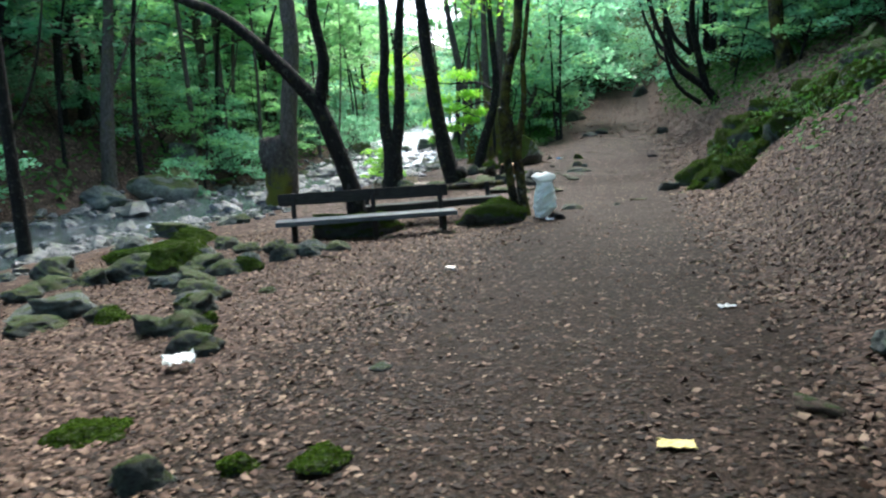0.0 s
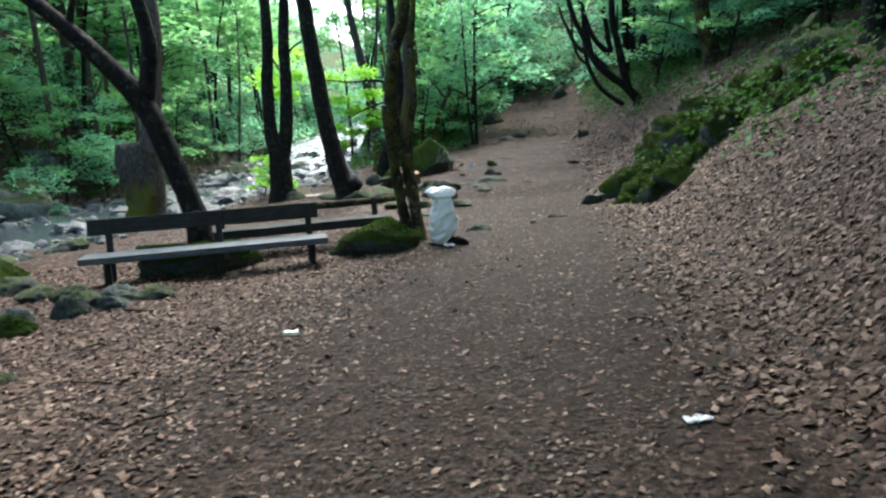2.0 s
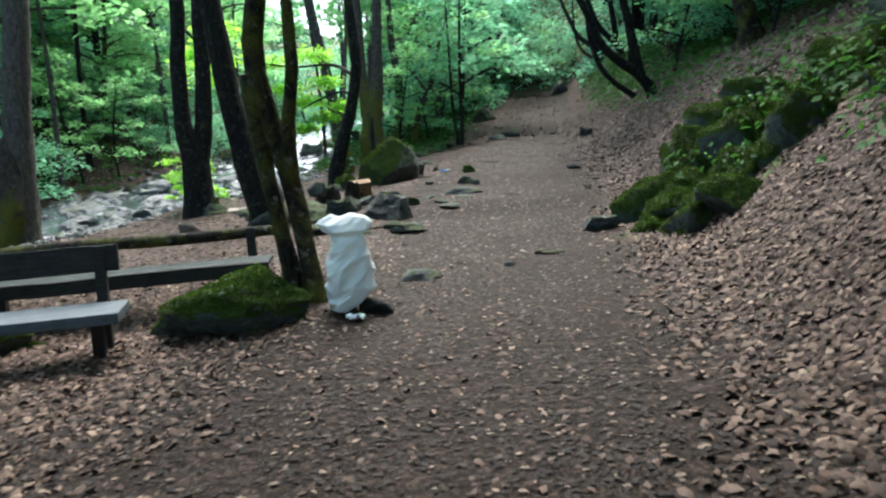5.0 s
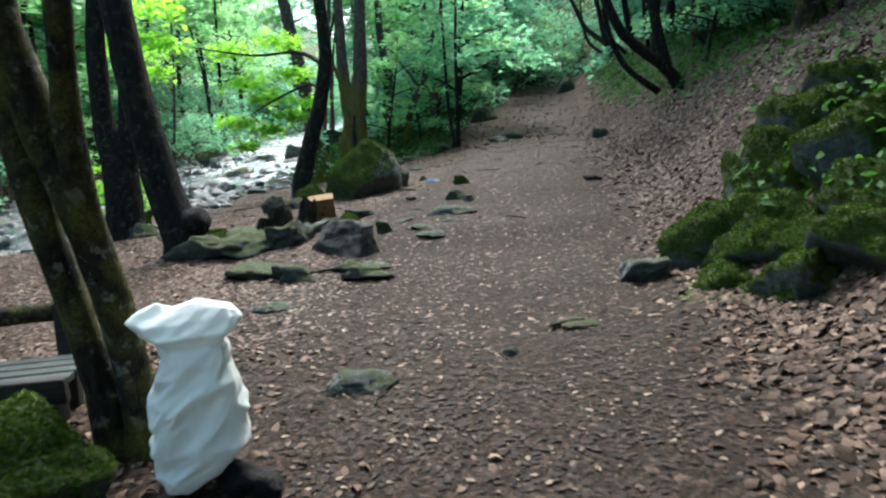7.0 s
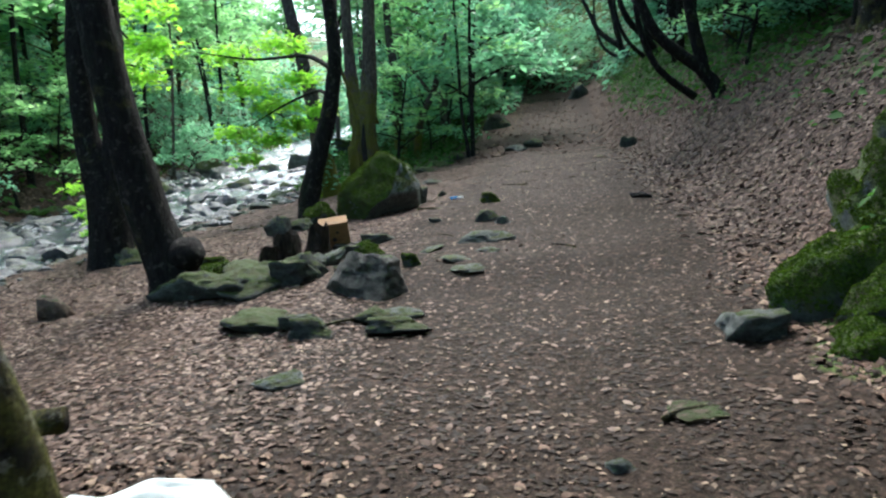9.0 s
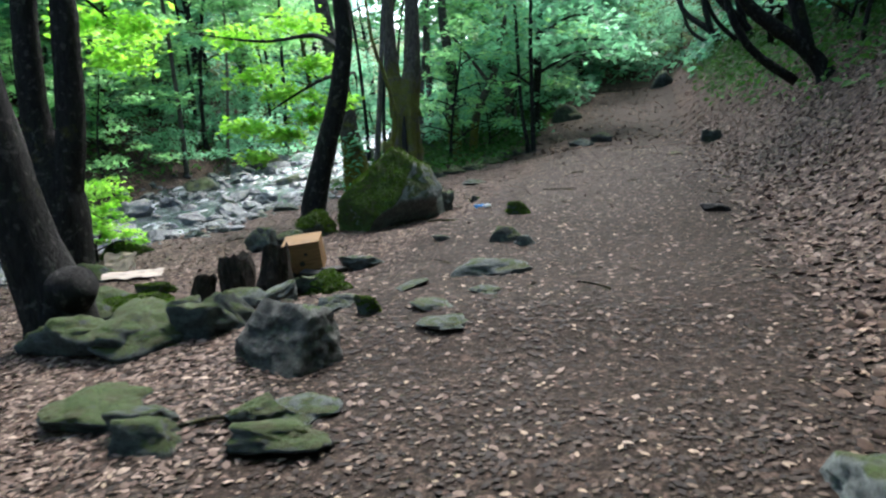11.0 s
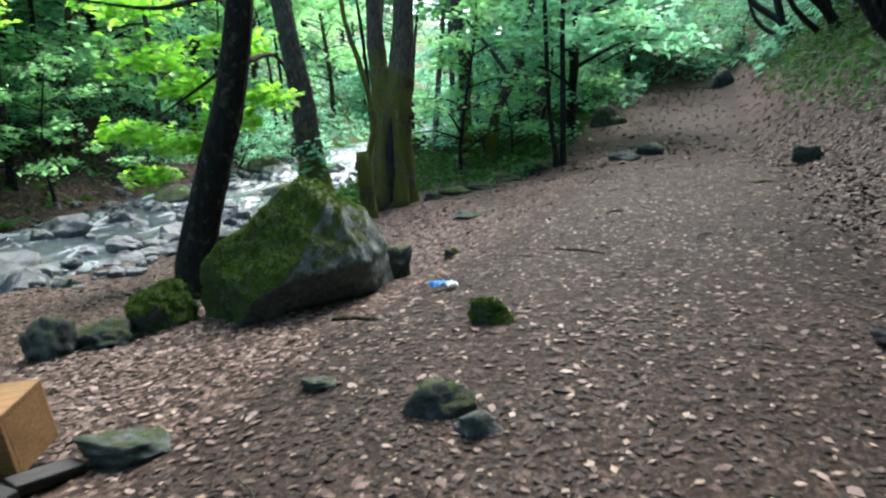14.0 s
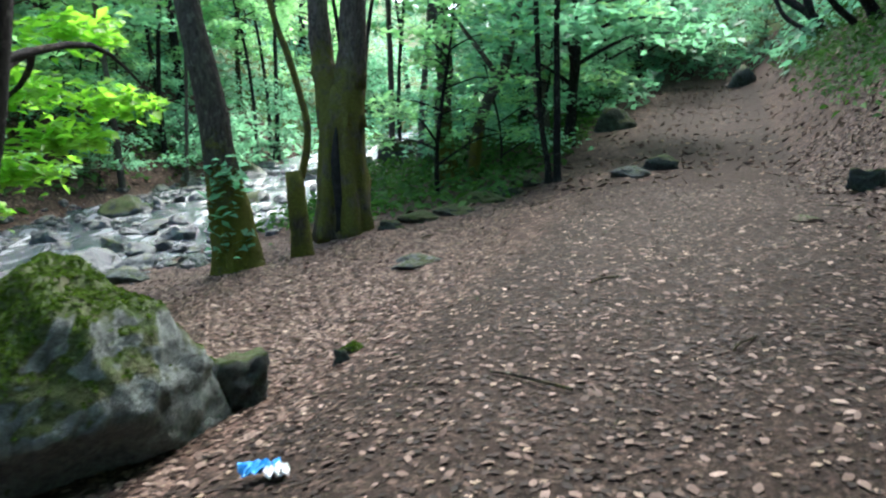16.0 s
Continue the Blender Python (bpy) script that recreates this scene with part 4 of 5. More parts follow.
tagged(bench, "old wooden bench with a dark backrest and grey seat", "bench")

second = new("bench")
second.matrix_basis = pose(-0.3, 12.85, ground_z(-0.3, 12.85), 0, -2.5, 1.5)
for k in range(4):
    part("slat", board("slat", (2.6, 0.085, 0.035), WOOD_SLAT, 0.006, 0.004, 11 + k), second).location = (0, -0.13 + 0.105 * k, 0.36)
part("edge_beam", board("edge_beam", (2.62, 0.06, 0.12), WOOD_DARK, 0.012, 0.008, 21), second, "dark beam along the seat").location = (0, -0.22, 0.335)
for x in (-1.1, 1.1):
    part("leg", board("leg", (0.1, 0.34, 0.4), WOOD_DARK, 0.012, 0.006, x), second).location = (x, 0.0, 0.14)
    part("post", board("post", (0.08, 0.08, 0.72), WOOD_DARK, 0.012, 0.004, x + 1), second).matrix_basis = pose(x, 0.36, 0.26, -6)
v, f = [], []
tube(v, f, [(-1.6, 0.42, 0.56), (-0.6, 0.43, 0.585), (0.5, 0.42, 0.565), (1.42, 0.42, 0.575)], [0.05, 0.058, 0.056, 0.048], 10, 0.05)
part("rail", mesh_from("rail", v, f, BARK_BROWN), second, "round pole with bark")
tagged(second, "low slatted bench with a round pole as its back", "bench")


# ---- sack ----
def make_sack():
    """A tall white sack, slumped to one side, its neck drawn in and its mouth flared and folded over."""
    rings, seg = 110, 120
    heights = (0.0, 0.03, 0.10, 0.26, 0.50, 0.72, 0.79, 0.825, 0.86, 0.92, 0.965, 1.0)
    lefts = (-0.10, -0.17, -0.19, -0.19, -0.185, -0.14, -0.145, -0.165, -0.195, -0.235, -0.185, -0.13)
    rights = (-0.06, -0.02, 0.07, 0.205, 0.165, 0.145, 0.125, 0.13, 0.155, 0.18, 0.165, 0.06)
    depths = (0.05, 0.10, 0.13, 0.16, 0.155, 0.13, 0.11, 0.11, 0.11, 0.085, 0.055, 0.022)
    verts, faces = [], []
    for i in range(rings):
        h = i / (rings - 1)
        left, right, deep = (float(np.interp(h, heights, row)) for row in (lefts, rights, depths))
        for k in range(seg):
            a = 2 * math.pi * k / seg
            ca, sa = math.cos(a), math.sin(a)
            q = Vector((ca * 0.17, sa * 0.14, h * 0.775))
            q = Vector((2.6 * (0.70 * q.x + 0.71 * q.z), 7.0 * (0.71 * q.z - 0.70 * q.x), 4.5 * q.y))
            fold = 0.050 * abs(noise.noise(q + Vector((2, 5, 1)))) + 0.034 * abs(noise.noise(q * 2.1 + Vector((7, 1, 3)))) + 0.009 * abs(noise.noise(q * 4.3 + Vector((1, 9, 4))))
            hem = 0.010 * math.exp(-((h - 0.845) / 0.012) ** 2) - 0.012 * math.exp(-((h - 0.80) / 0.02) ** 2) * (1 + 0.6 * math.sin(9 * a))
            grow = 1 + (0.022 - fold + hem) / 0.16
            x = (left + right) / 2 + (right - left) / 2 * math.copysign(abs(ca) ** 0.85, ca) * grow
            z = h * 0.775 + 0.012 * math.sin(3 * a + 5) * max(0.0, (h - 0.8) / 0.2)
            verts.append(Vector((x, deep * math.copysign(abs(sa) ** 0.85, sa) * grow, z)))
        if i:
            o = (i - 1) * seg
            for k in range(seg):
                n = (k + 1) % seg
                faces.append((o + k, o + n, o + seg + n))
                faces.append((o + k, o + seg + n, o + seg + k))
    neck = round(0.82 * (rings - 1)) * seg
    low = [f for f in faces if min(f) < neck]
    high = [tuple(i - neck for i in f) for f in faces if min(f) >= neck]
    low.append(tuple(reversed(range(seg))))
    rim = [v.copy() for v in verts[neck:]]
    rim.append(sum(rim[-seg:], Vector()) / seg - Vector((0, 0, 0.02)))
    o = len(rim) - 1 - seg
    high += [(o + k, o + (k + 1) % seg, len(rim) - 1) for k in range(seg)]
    ob = new("sack")
    ob.matrix_basis = pose(1.69, 12.25, ground_z(1.69, 12.25) - 0.01, 0, 0, 12)
    part("body", mesh_from("sack_body", verts[:neck + seg], low, SACK), ob)
    part("mouth", mesh_from("sack_mouth", rim, high, SACK), ob, "flared, folded mouth of the sack")
    return tagged(ob, "crumpled white woven sack standing beside a mossy boulder", "sack")


make_sack()

# ---- boulders and stones ----
def boulder(key, n, at, size, turn, label, **more):
    return stone(ROCKS[key][n % len(ROCKS[key])], at, size, turn, label, **more)


PYRAMID = rock_mesh("rock_pyramid", 77, ROCK_BIG, 1.0, 6, rough=0.034, edge=75, planes=(
    ((-0.63, -0.05, 0.77), 0.46), ((-1, 0.05, 0.08), 0.72), ((0.50, -0.05, 0.86), 0.57), ((0.86, -0.15, 0.48), 0.60), ((1, -0.15, -0.05), 0.68),
    ((-0.16, -0.75, 0.64), 0.405), ((0.62, -0.74, 0.27), 0.53), ((0.52, -0.55, -0.66), 0.47), ((-0.6, -0.75, -0.1), 0.68), ((0.1, 0.9, 0.45), 0.52), ((0, 0, -1), 0.6)))
stone(PYRAMID, (2.29, 22.0), (0.86, 0.92, 0.93), 0, "big pyramid-shaped boulder covered in green moss", sink=-0.42)
LEANING = rock_mesh("rock_leaning", 31, ROCK_SLAB, 1.0, 5, rough=0.05, edge=90, planes=(
    ((-0.35, -0.80, 0.50), 0.24), ((0.75, -0.60, 0.25), 0.40), ((-0.85, -0.1, 0.52), 0.42), ((0.25, 0.35, 0.9), 0.34), ((0.95, 0.2, 0.1), 0.46), ((-0.9, -0.4, -0.2), 0.5), ((0.1, 0.95, 0.2), 0.35), ((0, 0, -1), 0.36), ((0.4, -0.2, 0.9), 0.38)))
stone(LEANING, (2.14, 16.93), (0.59, 0.59, 0.51), 0, "rough grey slab of stone leaning beside the path", sink=-0.15)
boulder("moss", 0, (0.80, 12.05), (1.38, 0.95, 0.80), 8, "moss-covered boulder between the bench and the sack")
boulder("moss", 1, (-1.35, 12.0), (1.75, 0.7, 0.80), 15, "dark mossy boulder behind the bench")
boulder("half", 1, (2.86, 22.85), (0.52, 0.48, 0.58), 70, "grey stone leaning on the big boulder")
boulder("moss", 2, (1.42, 21.7), (0.58, 0.5, 0.62), 40, "round cushion of bright moss on a stone")
for k, (x, y, s, h) in enumerate(((4.85, 14.55, 0.62, 0.55), (5.08, 14.0, 0.75, 0.6), (5.42, 13.62, 0.8, 0.65), (5.32, 15.35, 0.95, 0.9), (5.5, 14.75, 1.0, 0.85), (5.75, 14.15, 1.0, 0.85), (5.95, 15.5, 1.1, 0.9), (6.15, 14.7, 1.15, 0.9),
                                (6.5, 15.9, 1.15, 0.95), (6.75, 15.1, 1.1, 0.9), (6.35, 13.9, 1.0, 0.8), (6.9, 14.3, 1.1, 0.8), (6.75, 13.1, 0.9, 0.7), (7.3, 13.5, 1.0, 0.8), (7.3, 12.5, 0.9, 0.7), (7.9, 11.9, 0.9, 0.7), (8.9, 15.9, 1.3, 0.8), (8.4, 14.6, 1.0, 0.7), (7.2, 16.4, 0.9, 0.7))):
    boulder("moss", k, (x + 0.22, y), (1.1 * s, 1.0 * s, 1.45 * s * h), 47 * k, "mossy outcrop stone in the leafy bank", group="outcrop stones", sink=0.72, tilt=(24 * math.sin(5 * k), -12 + 24 * math.sin(3 * k)))
boulder("grey", 1, (4.68, 15.2), (0.62, 0.5, 0.34), 25, "low grey-green slab at the foot of the outcrop", sink=0.4)
boulder("grey", 3, (3.4, 18.49), (0.65, 0.36, 0.20), 15, "flat wet slab of stone at the path's edge")
boulder("moss", 0, (-4.31, 10.56), (1.99, 1.42, 0.83), -25, "long mossy hump of stone on the bank")
boulder("moss", 1, (-5.37, 14.69), (1.13, 0.81, 0.54), -22, "moss-topped stone lying among fallen leaves")
boulder("grey", 2, (-2.68, 9.55), (0.43, 0.31, 0.42), -19, "grey stone lying among fallen leaves")
boulder("half", 3, (-2.66, 7.60), (0.54, 0.38, 0.35), -16, "dark stone partly grown over with moss")
boulder("grey", 4, (-3.49, 8.72), (0.50, 0.36, 0.30), -13, "grey stone lying among fallen leaves")
boulder("half", 5, (-5.77, 10.22), (0.67, 0.48, 0.64), -10, "dark stone partly grown over with moss")
boulder("half", 6, (-5.19, 8.61), (0.64, 0.46, 0.39), -7, "dark stone partly grown over with moss")
boulder("grey", 7, (-3.95, 7.42), (0.73, 0.52, 0.38), -4, "grey stone lying among fallen leaves")
boulder("half", 8, (-3.35, 6.83), (0.37, 0.26, 0.30), -1, "dark stone partly grown over with moss")
boulder("half", 9, (-2.05, 5.55), (0.44, 0.32, 0.32), 2, "dark stone partly grown over with moss")
boulder("moss", 10, (-2.19, 6.41), (0.21, 0.15, 0.20), 5, "moss-topped stone lying among fallen leaves")
boulder("pale", 11, (-2.00, 7.89), (0.22, 0.19, 0.12), 8, "small flat pale stone in the leaves")
boulder("grey", 12, (-0.50, 4.90), (0.21, 0.18, 0.07), 11, "thin flat stone trodden into the ground")
boulder("moss", 13, (-2.15, 3.95), (0.48, 0.42, 0.14), 14, "low tuft of moss over a buried stone")
boulder("moss", 14, (-1.12, 3.49), (0.26, 0.24, 0.14), 17, "low tuft of moss over a buried stone")
boulder("moss", 15, (-0.67, 3.43), (0.38, 0.32, 0.14), 20, "low tuft of moss over a buried stone")
boulder("half", 16, (-1.56, 3.35), (0.38, 0.27, 0.32), 23, "blue-grey mossy stone in the leaves")
boulder("grey", 17, (-1.98, 10.28), (0.50, 0.36, 0.29), -24, "grey stone lying among fallen leaves")
boulder("brown", 18, (1.99, 3.72), (0.27, 0.20, 0.12), -21, "rough brown stone lying on the ground")
boulder("grey", 19, (2.75, 4.3), (0.34, 0.3, 0.3), 24, "dark grey stone at the foot of the bank")
boulder("pale", 21, (-9.01, 23.10), (3.0, 2.0, 2.3), -12, "large boulder at the far edge of the stream")
boulder("grey", 22, (-9.43, 26.70), (1.61, 1.15, 1.54), -9, "large boulder at the far edge of the stream")
boulder("grey", 23, (-10.16, 21.12), (1.54, 1.10, 0.99), -6, "large boulder at the far edge of the stream")
boulder("half", 24, (-4.59, 15.96), (0.65, 0.46, 0.39), -3, "dark stone partly grown over with moss")
boulder("moss", 25, (-6.88, 21.11), (1.03, 0.73, 0.59), 0, "moss-topped stone lying among fallen leaves")
boulder("half", 26, (-2.44, 10.34), (0.43, 0.31, 0.35), 3, "dark stone partly grown over with moss")
boulder("half", 27, (-2.27, 9.80), (0.35, 0.25, 0.39), 6, "dark stone partly grown over with moss")
boulder("moss", 28, (-2.64, 9.34), (0.42, 0.30, 0.36), 9, "moss-topped stone lying among fallen leaves")
boulder("black", 29, (1.88, 12.2), (0.28, 0.26, 0.20), 12, "black charred lump beside the sack")
boulder("grey", 33, (2.31, 13.18), (0.40, 0.30, 0.17), 24, "greenish flat-topped stone set in the ground")
boulder("half", 34, (1.70, 15.94), (0.44, 0.32, 0.26), -23, "greenish flat-topped stone set in the ground")
boulder("grey", 35, (2.33, 16.22), (0.41, 0.35, 0.12), -20, "thin flat stone trodden into the ground")
boulder("grey", 36, (1.59, 14.95), (0.39, 0.33, 0.13), -17, "thin flat stone trodden into the ground")
boulder("moss", 38, (-1.66, 22.88), (0.66, 0.47, 0.38), -11, "moss-topped stone lying among fallen leaves")
boulder("grey", 40, (3.23, 13.65), (0.16, 0.14, 0.09), -5, "thin flat stone trodden into the ground")
boulder("brown", 42, (-0.85, 17.76), (0.39, 0.28, 0.39), 1, "rough brown stone lying on the ground")
boulder("brown", 43, (3.80, 14.11), (0.36, 0.28, 0.05), 4, "thin flat stone trodden into the ground")
boulder("half", 44, (1.03, 17.42), (0.82, 0.58, 0.45), 7, "long mossy hump of stone on the bank")
boulder("half", 45, (0.08, 18.47), (0.48, 0.35, 0.30), 10, "dark stone partly grown over with moss")
boulder("moss", 46, (0.29, 19.5), (0.42, 0.30, 0.25), 13, "moss-topped stone lying among fallen leaves")
boulder("half", 47, (1.5, 17.61), (0.45, 0.32, 0.46), 16, "dark stone partly grown over with moss")
boulder("grey", 48, (1.59, 18.04), (0.38, 0.27, 0.28), 19, "grey stone lying among fallen leaves")
boulder("half", 49, (1.99, 18.53), (0.39, 0.28, 0.29), 22, "dark stone partly grown over with moss")
boulder("half", 50, (0.83, 21.14), (0.43, 0.31, 0.52), -25, "round dark mossy stone near the box")
boulder("moss", 51, (2.54, 17.59), (0.20, 0.14, 0.23), -22, "moss-topped stone lying among fallen leaves")
boulder("grey", 52, (2.31, 18.0), (0.27, 0.23, 0.13), -19, "grey stone lying among fallen leaves")
boulder("moss", 54, (3.79, 20.7), (0.34, 0.24, 0.25), -13, "mossy stone at the edge of the path")
boulder("grey", 55, (2.26, 19.59), (0.48, 0.34, 0.19), -10, "flat grey slab lying in the leaves")
boulder("grey", 56, (3.06, 17.23), (0.36, 0.31, 0.09), -7, "greenish flat-topped stone set in the ground")
boulder("half", 57, (-1.27, 20.97), (0.78, 0.55, 0.45), -4, "dark stone partly grown over with moss")
boulder("brown", 58, (1.9, 17.96), (0.16, 0.14, 0.16), -1, "rough brown stone lying on the ground")
boulder("grey", 59, (3.31, 17.9), (0.26, 0.23, 0.08), 2, "greenish flat-topped stone set in the ground")
boulder("half", 60, (2.14, 16.12), (0.36, 0.26, 0.20), 5, "dark stone partly grown over with moss")
boulder("grey", 61, (1.64, 16.09), (0.38, 0.27, 0.20), 8, "dark stone partly grown over with moss")
boulder("half", 62, (1.15, 21.34), (0.48, 0.35, 0.33), 11, "dark stone partly grown over with moss")
boulder("half", 63, (3.59, 19.65), (0.31, 0.22, 0.25), 14, "mossy stone at the edge of the path")
boulder("grey", 64, (3.75, 19.51), (0.23, 0.17, 0.17), 17, "mossy stone at the edge of the path")
boulder("moss", 65, (3.39, 23.46), (0.18, 0.15, 0.11), 20, "mossy stone at the edge of the path")
boulder("grey", 66, (3.4, 25.92), (0.39, 0.33, 0.13), 23, "thin flat stone trodden into the ground")
boulder("grey", 67, (2.99, 20.01), (0.20, 0.17, 0.08), -24, "thin flat stone trodden into the ground")
boulder("grey", 69, (3.41, 26.21), (0.41, 0.35, 0.14), -18, "thin flat stone trodden into the ground")
boulder("half", 70, (3.38, 23.25), (0.16, 0.11, 0.18), -15, "mossy stone at the edge of the path")
boulder("grey", 71, (6.2, 31.15), (0.66, 0.41, 0.28), -12, "low dark stone at the edge of the path", sink=0.0)
boulder("half", 72, (6.86, 31.9), (0.71, 0.40, 0.44), -9, "low dark stone at the edge of the path", sink=0.0)
boulder("half", 73, (8.28, 27.59), (0.52, 0.37, 0.41), -6, "low stone lying at the edge of the path")
boulder("brown", 74, (7.12, 26.31), (0.31, 0.27, 0.11), -3, "low stone lying at the edge of the path")
boulder("moss", 75, (3.02, 29.23), (0.75, 0.53, 0.29), 0, "mossy stone edging the path above the stream")
boulder("half", 76, (2.71, 28.89), (0.48, 0.35, 0.25), 3, "mossy stone edging the path above the stream")
boulder("half", 77, (3.49, 29.62), (0.68, 0.49, 0.26), 6, "mossy stone edging the path above the stream")
boulder("moss", 78, (3.87, 30.39), (0.72, 0.52, 0.32), 9, "mossy stone edging the path above the stream")
boulder("half", 79, (4.29, 31.52), (0.69, 0.49, 0.30), 12, "mossy stone edging the path above the stream")
boulder("half", 80, (4.67, 32.14), (0.72, 0.52, 0.38), 15, "mossy stone edging the path above the stream")
boulder("half", 81, (7.00, 38.85), (1.08, 0.77, 1.06), 18, "weathered stone at the top of the path")
boulder("half", 85, (6.89, 41.81), (1.06, 0.76, 1.10), -20, "weathered stone at the top of the path")

# stones between the clearing and the stream
for n, (x, y, s) in enumerate(((-4.1, 11.4, 0.6), (-3.75, 9.75, 0.55), (-3.5, 10.6, 0.5), (-2.95, 7.9, 0.4), (-2.5, 6.9, 0.45), (-3.2, 8.5, 0.5), (-2.55, 6.1, 0.4), (-4.6, 12.6, 0.7), (-5.4, 12.4, 0.7), (-4.9, 9.7, 0.6))):
    boulder(("half", "moss", "grey")[n % 3], n + 1, (x, y), (s, s * 0.8, s * 0.75), 53 * n, "rough stone in the bank above the stream", group="stones above the stream")
for k, (x, y, s, h, key) in enumerate(((-4.35, 10.0, 0.9, 0.8, "half"), (-3.75, 9.95, 0.95, 0.75, "moss"), (-3.3, 9.5, 0.8, 0.7, "half"), (-2.85, 9.3, 0.55, 0.7, "half"), (-3.45, 8.75, 0.6, 0.5, "grey"), (-2.95, 8.4, 0.55, 0.6, "half"),
                                     (-2.75, 7.95, 0.5, 0.6, "half"), (-2.6, 7.3, 0.5, 0.6, "grey"), (-2.45, 6.75, 0.55, 0.7, "half"), (-2.3, 6.2, 0.55, 0.7, "half"), (-2.1, 5.85, 0.4, 0.6, "moss"), (-3.3, 6.75, 0.45, 0.5, "moss"), (-4.2, 7.5, 0.9, 0.4, "grey"),
                                     (-4.0, 6.9, 0.7, 0.4, "half"), (-5.9, 10.6, 0.9, 0.6, "half"), (-5.3, 9.6, 0.8, 0.5, "half"), (-2.2, 10.15, 0.5, 0.7, "half"), (-1.9, 10.0, 0.4, 0.6, "grey"), (-3.0, 10.9, 0.5, 0.6, "half"), (-3.5, 11.6, 0.6, 0.6, "half"), (-4.6, 13.4, 0.9, 0.6, "moss"), (-1.6, 10.35, 0.45, 0.6, "half"))):
    boulder(key, k + 2, (x, y), (s, s * 0.75, s * h), 61 * k, "angular mossy stone in the rubble above the stream", group="stones above the stream", sink=0.35, tilt=(10 * math.sin(7 * k), 10 * math.sin(4 * k)))
for k, (x, y, s, h, key) in enumerate(((1.46, 17.54, 0.50, 0.85, "half"), (1.05, 17.55, 0.85, 0.55, "half"), (0.55, 17.6, 0.80, 0.5, "half"), (0.75, 18.35, 0.60, 0.5, "moss"), (0.3, 18.8, 0.85, 0.35, "moss"), (1.0, 18.25, 0.35, 0.9, "half"), (1.73, 18.27, 0.48, 0.5, "grey"),
                                     (1.35, 18.55, 0.40, 0.5, "half"), (2.1, 18.43, 0.48, 0.6, "moss"), (2.25, 17.87, 0.33, 0.5, "grey"), (-0.2, 19.2, 0.70, 0.4, "half"), (1.89, 17.65, 0.23, 0.5, "brown"), (2.95, 17.58, 0.36, 0.2, "grey"), (2.75, 18.24, 0.33, 0.2, "grey"), (1.2, 16.4, 0.70, 0.3, "half"), (2.3, 15.95, 0.60, 0.3, "half"))):
    boulder(key, k + 1, (x, y), (s, s * 0.8, s * h), 71 * k, "dark mossy stone piled near rotten stumps", group="piled stones", sink=0.3, tilt=(12 * math.sin(7 * k), 12 * math.sin(4 * k)))
# boulders up the stream
for key, n, x, y, s, words in (("moss", 1, 1.0, 40.2, 1.5, "round boulder capped with yellow-green moss"), ("moss", 3, 2.3, 39.2, 1.1, "round boulder capped with yellow-green moss"), ("pale", 0, -2.6, 37.5, 1.5, "pale boulder standing in the stream"), ("pale", 2, -4.6, 43.0, 2.0, "pale boulder standing in the stream"),
                               ("pale", 1, -1.0, 44.0, 1.8, "pale boulder standing in the stream"), ("half", 2, -4.9, 36.0, 1.6, "dark boulder at the stream's edge"), ("moss", 4, -0.6, 48.0, 1.9, "round boulder capped with yellow-green moss"), ("river", 2, 0.4, 35.3, 0.9, "wet grey boulder beside the rapids"), ("river", 4, -1.1, 33.6, 0.8, "wet grey boulder beside the rapids")):
    boulder(key, n, (x, y), (s, s * 0.85, s * 0.8), 37 * n, words, group="boulders up the stream", sink=0.1)
boulder("half", 0, (12.6, 46.9), (1.2, 1.1, 1.6), 20, "dark weathered boulder at the top of the path")
boulder("black", 0, (5.74, 20.09), (0.29, 0.21, 0.12), 0, "dark lump lying at the foot of the bank")
def joined_stones(name, spots, sizes, kinds, label):
    """Many loose stones in one mesh."""
    verts, faces, count = [], [], 0
    for x, y in spots:
        s = pick.choice(sizes)
        me = pick.choice(kinds)
        m = pose(x, y, max(river_z(y) - 0.02, ground_z(x, y)), pick.uniform(-15, 15), pick.uniform(-15, 15), pick.uniform(0, 360)) @ Matrix.Diagonal((s, s * pick.uniform(0.6, 1), s * pick.uniform(0.45, 0.8), 1))
        m = np.array(m)
        co = np.empty(len(me.vertices) * 3)
        me.vertices.foreach_get("co", co)
        index = np.empty(len(me.loops), int)
        me.loops.foreach_get("vertex_index", index)
        verts.append(co.reshape(-1, 3) @ m[:3, :3].T + m[:3, 3])
        faces.append(index.reshape(-1, 3) + count)
        count += len(me.vertices)
    me = mesh_from(name, np.concatenate(verts).tolist(), np.concatenate(faces).tolist(), kinds[0].materials[0], True)
    return tagged(new(name, me), label, "stones", kind="stuff")


def in_bed(x, y):
    return -3.6 < off_stream(x, y) < 2.9 and (abs(off_stream(x, y)) > 1.2 or pick.random() < 0.4)


joined_stones("stream_stones", scatter(190, 0.45, (-12, 3), (12, 46), in_bed), (0.25, 0.35, 0.45, 0.55, 0.7), ROCKS["river"], "wet grey stones crowded along the stream bed")
for x, y in scatter(50, 1.0, (-12, 3), (12, 46), in_bed):
    s = pick.choice((0.6, 0.75, 0.9, 1.2))
    ob = new("rock", pick.choice(ROCKS["river"] + (ROCKS["pale"] if y > 30 else [])))
    ob.matrix_basis = pose(x, y, max(river_z(y) - 0.02, ground_z(x, y)), pick.uniform(-15, 15), pick.uniform(-15, 15), pick.uniform(0, 360)) @ Matrix.Diagonal((s, s * pick.uniform(0.6, 1), s * pick.uniform(0.45, 0.8), 1))
    tagged(ob, "wet grey boulder lying in the stream", "rock", "stones in the stream")
